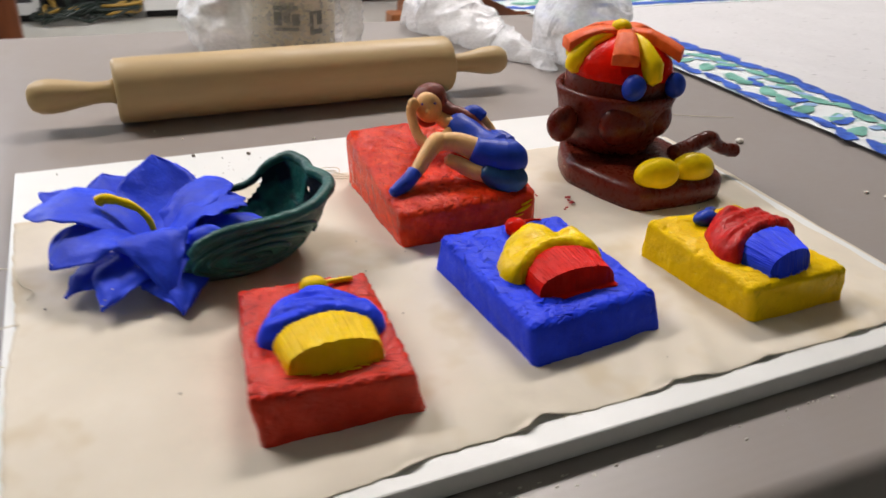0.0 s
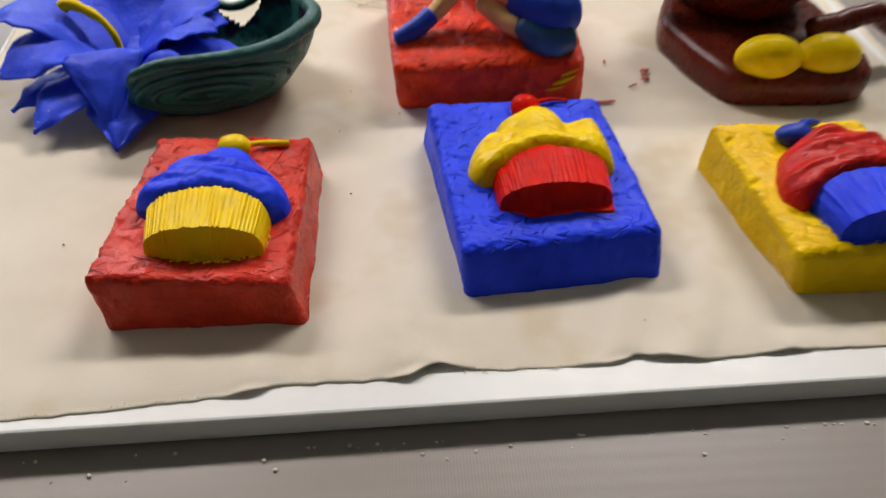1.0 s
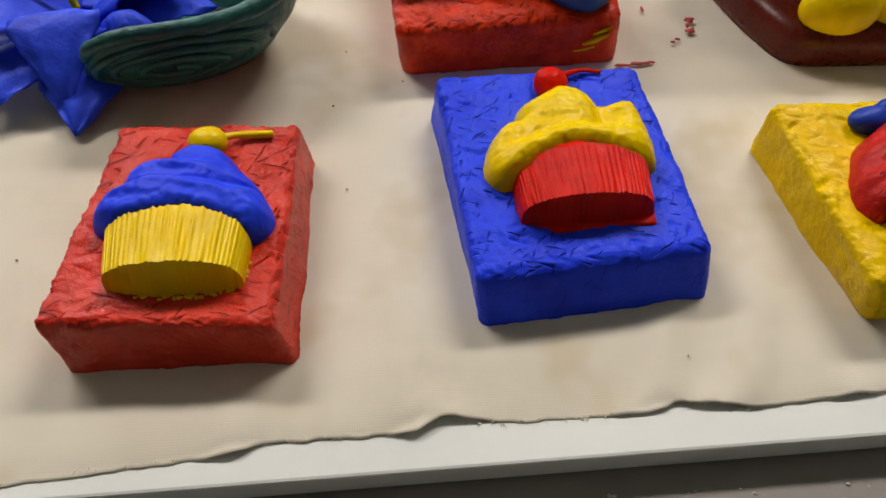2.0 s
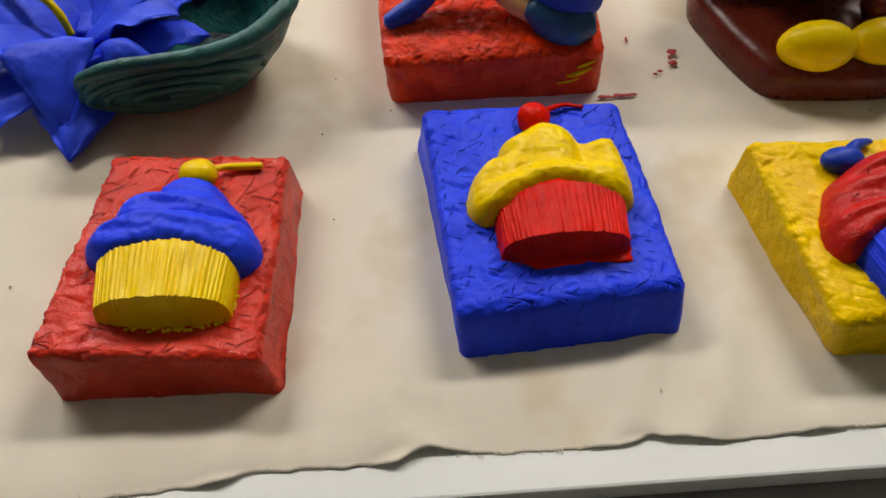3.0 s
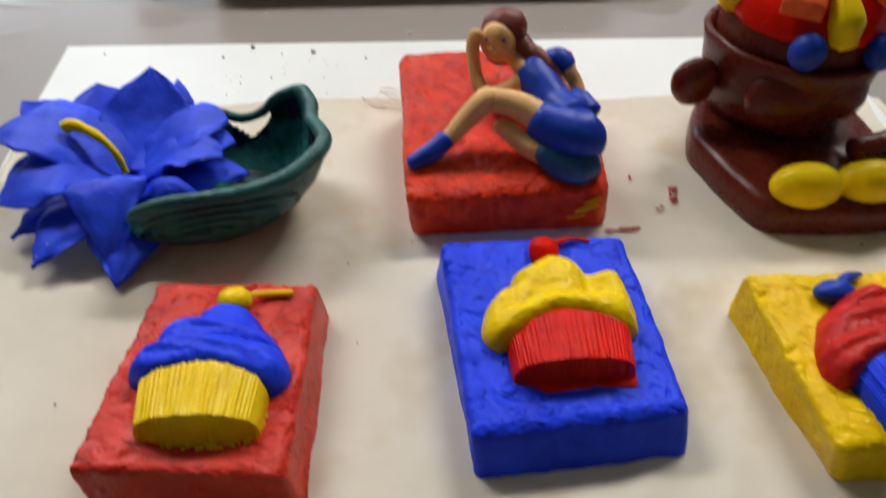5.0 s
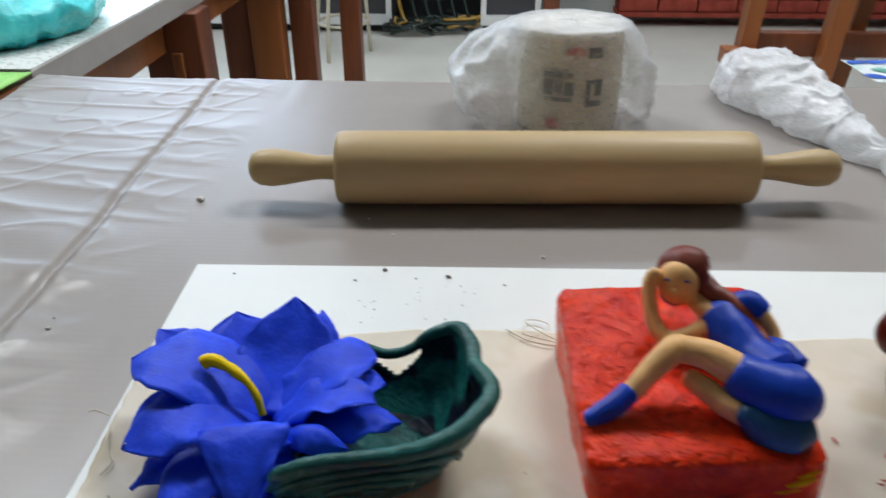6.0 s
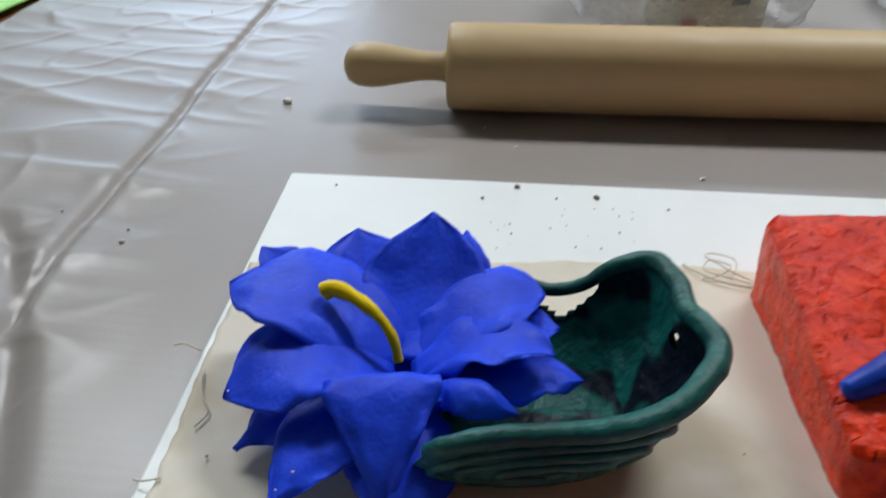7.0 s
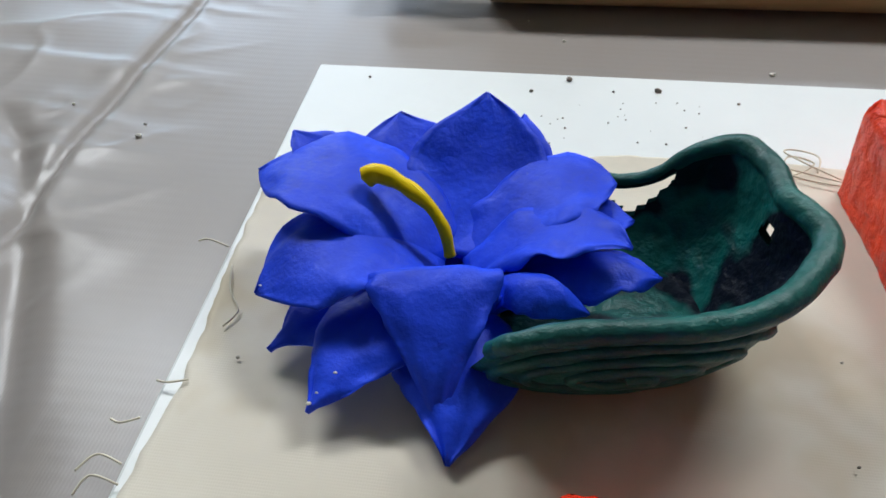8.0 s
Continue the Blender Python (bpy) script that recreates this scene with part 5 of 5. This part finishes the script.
def strip(name, fa, fb, nx, ny, mat, parent, label):
    bm, rows = bmesh.new(), []
    for j in range(ny + 1):
        y = -0.55 + 1.01 * j / ny
        a, b = fa(y), fb(y)
        rows.append([bm.verts.new((a + (b - a) * i / nx, y, sheet_z(a + (b - a) * i / nx, y))) for i in range(nx + 1)])
    for a, b in zip(rows, rows[1:]):
        for i in range(nx):
            bm.faces.new((a[i], a[i + 1], b[i + 1], b[i]))
    return part(name, bm, mat, parent, label)


sheet = thing("plastic_sheet", (1.2, 0.2, TABLE), "white plastic table sheet with a blue and green printed border", "table sheet")
strip("sheet", outer_x, lambda y: 1.9, 60, 80, WHITE_PLASTIC, sheet, "rippled white plastic sheet")
strip("border", inner_x, outer_x, 14, 160, BORDER, sheet, "printed border in blue, green and white")


def printed_leaves(name, spots, mat, label):
    """Flat printed leaf shapes on the border: centre, length, width, turn."""
    bm = bmesh.new()
    for k, (x, y, ln, wd, turn) in enumerate(spots):
        ca, sa = math.cos(turn), math.sin(turn)
        ring = []
        for i in range(18):
            a = 2 * math.pi * i / 18
            u, v = math.cos(a) * ln, math.sin(a) * wd * (1 - 0.35 * math.cos(a))
            q = 1 + 0.28 * noise.noise(V(math.cos(a) * 2 + k, math.sin(a) * 2, k * 0.7))
            px, py = x + (u * ca - v * sa) * q, y + (u * sa + v * ca) * q
            ring.append(bm.verts.new((px, py, sheet_z(px, py) + 0.0012)))
        mid = bm.verts.new((x, y, sheet_z(x, y) + 0.0013))
        for i in range(18):
            bm.faces.new((mid, ring[i], ring[(i + 1) % 18]))
    tagged(part(name, bm, mat, sheet, label), label, "", "", "stuff")


rng = random.Random(5)
blue_spots, green_spots, pale_spots = [], [], []
for k in range(30):
    y = -0.53 + 0.033 * k
    jit = lambda w: rng.uniform(-w, w)
    blue_spots.append((inner_x(y) + 0.012 + jit(0.005), y + jit(0.006), 0.019, 0.0085, 1.5 + jit(0.5)))
    blue_spots.append((outer_x(y) - 0.004 + jit(0.004), y + jit(0.005), 0.021, 0.012, 1.6 + jit(0.6)))
    if k % 2 == 0:
        blue_spots.append((inner_x(y) + 0.055 + jit(0.014), y + jit(0.01), 0.018, 0.007, jit(1.5)))
    green_spots.append((inner_x(y) + 0.036 + jit(0.008), y + jit(0.01), 0.018, 0.009, 0.6 + jit(0.8)))
    green_spots.append((inner_x(y) + 0.078 + jit(0.008), y + jit(0.01), 0.017, 0.009, 2.2 + jit(0.8)))
    pale_spots.append((inner_x(y) + 0.058 + jit(0.016), y + 0.012 + jit(0.008), 0.011, 0.005, jit(1.5)))
for k in range(52):
    x = 0.67 + 0.0235 * k
    blue_spots.append((x + rng.uniform(-0.005, 0.005), 0.480, 0.018, 0.009, rng.uniform(-0.4, 0.4)))
    blue_spots.append((x, 0.548, 0.018, 0.009, rng.uniform(-0.4, 0.4)))
    green_spots.append((x + 0.015, 0.512 + rng.uniform(-0.012, 0.012), 0.016, 0.009, rng.uniform(0, 3)))
printed_leaves("blue_leaf_print", blue_spots, PRINT_BLUE, "ultramarine printed leaves")
printed_leaves("green_leaf_print", green_spots, PRINT_GREEN, "sea-green printed leaves")
printed_leaves("pale_leaf_print", pale_spots, PRINT_PALE, "pale blue printed leaves")

bm, rows = bmesh.new(), []
for i in range(121):
    x = 0.652 + 1.248 * i / 120
    rows.append([bm.verts.new((x, 0.4605 + 0.1 * j / 10, sheet_z(x, 0.4605 + 0.1 * j / 10) + 0.0004)) for j in range(11)])
for a, b in zip(rows, rows[1:]):
    for j in range(10):
        bm.faces.new((a[j], b[j], b[j + 1], a[j + 1]))
part("border", bm, BORDER, sheet, "printed border in blue, green and white")

side = thing("side_table", (1.35, 0.2, FLOOR), "wooden table under the white plastic sheet", "table")
bm = bmesh.new()
box(bm, (0.785, -0.55, TABLE - 0.045), (1.9, 0.565, TABLE - 0.004), 0, 0.003)
part("tabletop", bm, WOOD_WARM, side)
for lx in (0.83, 1.8):
    for ly in (-0.5, 0.48):
        bm = bmesh.new()
        box(bm, (lx, ly, FLOOR), (lx + 0.06, ly + 0.06, TABLE - 0.045), 0, 0.003)
        part("leg", bm, WOOD_DARK, side)


# ---- white table with the turquoise bag ----
wt = thing("white_table", (-0.85, 0.9, FLOOR), "white laminate table with grey edge and dark wooden frame", "table")
bm = bmesh.new()
box(bm, (-1.5, 0.487, TABLE - 0.004), (-0.382, 1.75, TABLE), 0)
part("tabletop", bm, GREYTOP, wt, "white laminate top", False)
bm = bmesh.new()
box(bm, (-1.5, 0.488, TABLE - 0.044), (-0.383, 1.749, TABLE - 0.004), 0)
part("edge_band", bm, GREYEDGE, wt, "grey edge band", False)
bm = bmesh.new()
box(bm, (-1.45, 0.53, TABLE - 0.12), (-0.43, 0.56, TABLE - 0.044), 0, 0.002)
box(bm, (-0.46, 0.56, TABLE - 0.12), (-0.43, 1.70, TABLE - 0.044), 0, 0.002)
part("apron", bm, WOOD_WARM, wt)
for lx, ly in ((-0.475, 1.02), (-1.42, 0.56), (-1.42, 1.62), (-0.5, 1.64)):
    bm = bmesh.new()
    box(bm, (lx, ly, FLOOR), (lx + 0.115, ly + 0.08, TABLE - 0.12 if ly < 1.0 or lx < -1 else TABLE - 0.044), 0, 0.004)
    leg = part("leg", bm, WOOD_DARK, wt)
# light on the leg's edge, added as a thin strip of lighter wood
bm = bmesh.new()
box(bm, (-0.417, 1.008, FLOOR), (-0.397, 1.0195, TABLE - 0.12), 0, 0.002)
part("lit_edge", bm, WOOD_WARM, wt, "lighter wood strip standing in for the leg's lit edge")

bm = bmesh.new()
blob(bm, (-0.56, 0.70, TABLE + 0.035), (0.165, 0.20, 0.06), 0.0, 10, 80, 44)
for v in bm.verts:
    g = v.co * 16
    v.co += V(noise.noise(g) * 0.015, noise.noise(g + V(5, 0, 0)) * 0.015, abs(noise.noise(g * 1.6)) * 0.03 + abs(noise.noise(g * 4)) * 0.008 - 0.012)
    v.co.z = max(v.co.z, TABLE + 0.0012)
tagged(part("turquoise_bag", bm, CYAN), "crumpled turquoise plastic bag lying on the white table", "plastic bag")

bm = bmesh.new()
rows = []
for i in range(31):
    rows.append([bm.verts.new((-0.375 - 0.5 * i / 30, -0.30 + 0.775 * j / 40, TABLE - 0.002 + 0.004 * noise.noise(V(i * 0.3, j * 0.25, 0)))) for j in range(41)])
for a, b in zip(rows, rows[1:]):
    for j in range(40):
        bm.faces.new((a[j], a[j + 1], b[j + 1], b[j]))
gs = tagged(part("green_tablecloth", bm, LIME), "lime green plastic tablecloth on the neighbouring table", "tablecloth")
gs.modifiers.new("thickness", "SOLIDIFY").thickness = 0.002
nt_ = thing("neighbour_table", (-0.62, 0.1, FLOOR), "plain wooden table under the lime green cover", "table")
bm = bmesh.new()
box(bm, (-0.87, -0.29, TABLE - 0.05), (-0.38, 0.465, TABLE - 0.010), 0, 0.003)
part("tabletop", bm, WOOD_WARM, nt_)
for lx in (-0.85, -0.46):
    for ly in (-0.27, 0.40):
        bm = bmesh.new()
        box(bm, (lx, ly, FLOOR), (lx + 0.05, ly + 0.05, TABLE - 0.05), 0, 0.003)
        part("leg", bm, WOOD_DARK, nt_)


# ---- far end of the room ----
frame_table = thing("wooden_easel_table", (-0.4, 1.7, FLOOR), "dark wooden table with square legs standing on the floor", "table")
for x0, x1, y0, m in ((-0.510, -0.436, 1.60, WOOD_DARK), (-0.425, -0.338, 1.56, WOOD_WARM), (-0.326, -0.262, 1.60, WOOD_DARK)):
    bm = bmesh.new()
    box(bm, (x0, y0, FLOOR), (x1, y0 + 0.06, 0.02), 0, 0.004)
    part("leg", bm, m, frame_table)
bm = bmesh.new()
box(bm, (-0.75, 1.52, 0.02), (-0.20, 2.3, 0.06), 0, 0.004)
part("tabletop", bm, WOOD_WARM, frame_table)
bm = bmesh.new()
box(bm, (-0.72, 2.2, FLOOR), (-0.65, 2.26, 0.02), 0, 0.004)
part("leg", bm, WOOD_DARK, frame_table)
bm = bmesh.new()
box(bm, (-0.30, 2.2, FLOOR), (-0.23, 2.26, 0.02), 0, 0.004)
part("leg", bm, WOOD_DARK, frame_table)

stool = thing("metal_stool", (-0.47, 3.42, FLOOR), "cream metal stool with thin tube legs on the floor", "stool")
SC = V(-0.47, 3.40, FLOOR)
feet = [(-0.075, -0.17), (0.08, 0.03), (-0.16, 0.02), (-0.01, 0.17)]
for fx, fy in feet:
    bm = bmesh.new()
    tube(bm, [SC + V(fx * 1.15, fy * 1.15, 0), SC + V(fx, fy, 0.25), SC + V(fx * 0.75, fy * 0.75, 0.5)], 0.0095, 8, 3)
    part("leg", bm, STEEL, stool)
bm = bmesh.new()
tube(bm, [SC + V(-0.035 + 0.125 * math.cos(a), 0.01 + 0.15 * math.sin(a), 0.16) for a in np.linspace(0, 2 * math.pi, 17)], 0.008, 8, 3)
part("foot_ring", bm, STEEL, stool)
bm = bmesh.new()
revolve(bm, [(0.0, 0.5), (0.15, 0.5), (0.155, 0.51), (0.155, 0.525), (0.145, 0.535), (0.0, 0.535)], SC + V(-0.03, 0.01, 0), None, 32)
part("seat", bm, STEEL, stool)

for cx0, cx1 in ((-1.50, -0.88), (-0.86, -0.31), (0.19, 0.52)):
    cab = thing("cabinet", ((cx0 + cx1) / 2, 4.02, FLOOR), "dark grey low cabinet with white frame and black kick board", "cabinet", "low cabinets along the wall")
    bm = bmesh.new()
    box(bm, (cx0, 3.86, FLOOR + 0.06), (cx1, 4.19, FLOOR + 0.80), 0, 0.004)
    part("body", bm, DARKUNIT, cab)
    bm = bmesh.new()
    for lo, hi in (((cx0, FLOOR + 0.045), (cx0 + 0.03, FLOOR + 0.80)), ((cx1 - 0.03, FLOOR + 0.045), (cx1, FLOOR + 0.80)), ((cx0 + 0.03, FLOOR + 0.045), (cx1 - 0.03, FLOOR + 0.10))):
        box(bm, (lo[0], 3.83, lo[1]), (hi[0], 3.858, hi[1]))
    part("frame", bm, FRAMEW, cab, "white frame", False)
    bm = bmesh.new()
    box(bm, (cx0 + 0.01, 3.88, FLOOR), (cx1 - 0.01, 4.18, FLOOR + 0.058))
    part("kick_board", bm, BLACK, cab, "", False)

nook = slab("alcove_back", (-0.31, 4.10, FLOOR), (0.19, 4.195, FLOOR + 0.8), BLACK, "dark open bay between the cabinets", "alcove")
heap = thing("cable_heap", (-0.02, 3.85, FLOOR), "heap of dark green and yellow cables on the floor", "cables")
for i in range(9):
    bm = bmesh.new()
    pts = []
    cx, cy = random.uniform(-0.22, 0.10), random.uniform(3.78, 3.90)
    r0 = random.uniform(0.06, 0.13)
    for k in range(14):
        a = k * 0.85 + i
        pts.append(V(cx + r0 * math.cos(a) + random.uniform(-0.02, 0.02), cy + r0 * 0.55 * math.sin(a), FLOOR + 0.012 + 0.003 * k + random.uniform(0, 0.05)))
    tube(bm, pts, 0.008, 7, 4)
    part("cable", bm, GOLD if i in (2, 6) else CABLE, heap)
for i in range(6):
    bm = bmesh.new()
    x = -0.25 + 0.075 * i
    tube(bm, [(x, 3.99, FLOOR + 0.75), (x + 0.03, 3.97, FLOOR + 0.45), (x - 0.03, 3.93, FLOOR + 0.2), (x + 0.02, 3.88, FLOOR + 0.02)], 0.012, 7, 5)
    part("cable", bm, GOLD if i == 0 else CABLE, heap)

post = thing("wooden_post", (0.56, 3.8, FLOOR), "dark wooden post beside the cabinet", "post")
bm = bmesh.new()
box(bm, (0.535, 3.80, FLOOR), (0.62, 3.87, FLOOR + 0.9), 0, 0.004)
part("shaft", bm, WOOD_DARK, post)

ledge = slab("brick_plinth", (0.98, 4.02, FLOOR + 0.06), (3.2, 4.198, FLOOR + 0.085), BRICK, "red brick course along the wall", "wall base")
for r in range(5):
    for i in range(10):
        bm = bmesh.new()
        x = 0.985 + 0.225 * i + (0.11 if r % 2 else 0)
        box(bm, (x, 4.03 + random.uniform(0, 0.004), FLOOR + 0.09 + 0.075 * r), (x + 0.215, 4.19, FLOOR + 0.155 + 0.075 * r), 0, 0.004)
        part("brick", bm, BRICK, ledge)

bench = thing("wooden_bench_frame", (1.15, 2.0, FLOOR), "warm brown wooden bench frame with slanted braces", "bench")
def beam(a, b, w, d):
    """A square timber from a to b, w wide and d deep."""
    a, b = Vector(a), Vector(b)
    bm = bmesh.new()
    box(bm, (-w / 2, -d / 2, 0), (w / 2, d / 2, (b - a).length), 0, 0.003)
    bmesh.ops.transform(bm, matrix=Matrix.Translation(a) @ (b - a).to_track_quat("Z", "Y").to_matrix().to_4x4(), verts=bm.verts)
    return bm


for name, a, b, w in (("post", (0.985, 1.93, FLOOR), (1.02, 1.93, 0.0), 0.06), ("post", (1.225, 1.93, FLOOR), (1.285, 1.93, 0.0), 0.065), ("post", (1.33, 2.04, FLOOR), (1.40, 2.04, 0.0), 0.06), ("rail", (0.93, 1.90, -0.36), (1.03, 1.90, -0.36), 0.07)):
    part(name, beam(a, b, w, 0.05), WOOD_WARM, bench, "", False)
for z in (-0.33, -0.10):
    bm = bmesh.new()
    box(bm, (1.02, 1.95, z - 0.045), (1.9, 1.99, z + 0.03), 0, 0.003)
    part("cross_rail", bm, WOOD_DARK, bench)
bm = bmesh.new()
box(bm, (1.82, 1.93, FLOOR), (1.9, 1.99, 0.0), 0, 0.003)
part("post", bm, WOOD_DARK, bench)


# ---- small marks: crumbs, threads and paint specks ----
def crumb(bm, x, y, z, r, mat=0):
    blob(bm, (x, y, z + r * 0.45), (r, r * random.uniform(0.6, 1.0), r * 0.7), 0.5, 900, 7, 5, mat)


bm = bmesh.new()
for x, y, r in ((0.127, -0.0035, 0.0016), (0.169, -0.0105, 0.0018), (0.109, -0.017, 0.001), (0.148, -0.013, 0.0007), (0.029, -0.012, 0.0008), (0.205, -0.018, 0.0008)):
    crumb(bm, x, y, 0.0, r)
for i in range(28):
    crumb(bm, random.uniform(0.105, 0.20), random.uniform(-0.064, -0.02), 0.0, random.uniform(0.0002, 0.0006))
tagged(part("board_crumbs", bm, CRUMB_DARK), "small grey clay crumbs scattered on the white board", "crumbs", "", "stuff")

bm = bmesh.new()
for x, y, r in ((-0.073, -0.062, 0.0017), (-0.076, -0.049, 0.0009), (-0.119, -0.038, 0.001), (0.234, 0.040, 0.0016), (0.124, 0.069, 0.0011), (-0.04, 0.121, 0.0030), (0.102, 0.095, 0.0009),
                (0.62, -0.075, 0.004), (0.645, -0.20, 0.0022), (0.655, -0.212, 0.0026)):
    crumb(bm, x, y, TABLE + table_height(x, y), r)
for i in range(60):
    crumb(bm, random.uniform(0.05, 0.52), -0.3865 - 0.010 * random.random() ** 3, TABLE, random.uniform(0.0003, 0.0010))
for i in range(16):
    x, y = random.uniform(-0.3, 0.6), random.uniform(0.03, 0.40)
    crumb(bm, x, y, TABLE + table_height(x, y), random.uniform(0.0003, 0.0009))
tagged(part("table_crumbs", bm, CRUMB), "pale dry clay crumbs scattered on the grey tablecloth", "crumbs", "", "stuff")

bm = bmesh.new()
for x, y, r in ((0.463, -0.206, 0.0010), (0.212, -0.264, 0.0006), (0.091, -0.293, 0.0006), (0.205, -0.215, 0.0006), (0.03, -0.20, 0.0007), (0.21, -0.178, 0.0005), (0.33, -0.345, 0.0004), (0.236, -0.20, 0.0005)):
    crumb(bm, x, y, 0.0022, r)
tagged(part("canvas_specks", bm, CRUMB_DARK), "tiny dark specks on the canvas cloth", "specks", "", "stuff")

bm = bmesh.new()
for x, y, rx, ry in ((0.378, -0.161, 0.0024, 0.0020), (0.3765, -0.1695, 0.0026, 0.0018), (0.3755, -0.1655, 0.0010, 0.0016), (0.3685, -0.1755, 0.0016, 0.0008), (0.366, -0.1775, 0.0012, 0.0007), (0.3565, -0.151, 0.0008, 0.0018),
                     (0.346, -0.1925, 0.0048, 0.0012), (0.338, -0.1935, 0.0040, 0.0009), (0.330, -0.2035, 0.005, 0.0008), (0.352, -0.192, 0.0022, 0.0010)):
    blob(bm, (x, y, 0.0026), (rx, ry, 0.0005), 0.6, 900, 18, 6)
tagged(part("paint_spots", bm, SMEAR), "dried red paint spots and smears on the canvas", "paint spots", "", "stuff")

bm = bmesh.new()
for pts in ([(0.238, -0.083, 0.003), (0.222, -0.078, 0.0035), (0.214, -0.073, 0.003), (0.217, -0.066, 0.0035), (0.226, -0.069, 0.003), (0.219, -0.077, 0.003), (0.212, -0.079, 0.002)],
            [(0.234, -0.080, 0.003), (0.224, -0.073, 0.004), (0.216, -0.062, 0.003), (0.221, -0.058, 0.002), (0.229, -0.064, 0.003), (0.226, -0.076, 0.003)],
            [(0.236, -0.085, 0.003), (0.219, -0.081, 0.003), (0.209, -0.074, 0.003), (0.205, -0.068, 0.002)],
            [(0.008, -0.150, 0.0025), (0.000, -0.1475, 0.003), (-0.005, -0.1465, 0.001)], [(0.010, -0.225, 0.002), (0.006, -0.228, 0.003), (0.002, -0.2265, 0.002)],
            [(0.013, -0.160, 0.003), (0.017, -0.172, 0.003), (0.023, -0.181, 0.003), (0.0205, -0.188, 0.0025)], [(0.012, -0.240, 0.002), (0.004, -0.238, 0.002), (0.000, -0.243, 0.001)],
            [(0.014, -0.246, 0.002), (0.006, -0.245, 0.003), (0.003, -0.250, 0.001)], [(0.018, -0.21, 0.002), (0.013, -0.2125, 0.003), (0.009, -0.2115, 0.002)],
            [(0.48, -0.12, 0.003), (0.53, 0.01, 0.002), (0.60, 0.005, TABLE + 0.002), (0.66, -0.02, TABLE + 0.002)]):
    tube(bm, pts, 0.00035, 5, 8)
for i in range(70):
    x = random.uniform(0.03, 0.53)
    y = front_edge(x) + 0.001
    tube(bm, [(x, y, 0.0012), (x + random.uniform(-0.001, 0.001), y - random.uniform(0.0005, 0.0016), 0.0008)], 0.00014, 4, 2)
tagged(part("loose_threads", bm, THREAD), "fine frayed cotton threads along the canvas edges", "threads", "", "stuff")
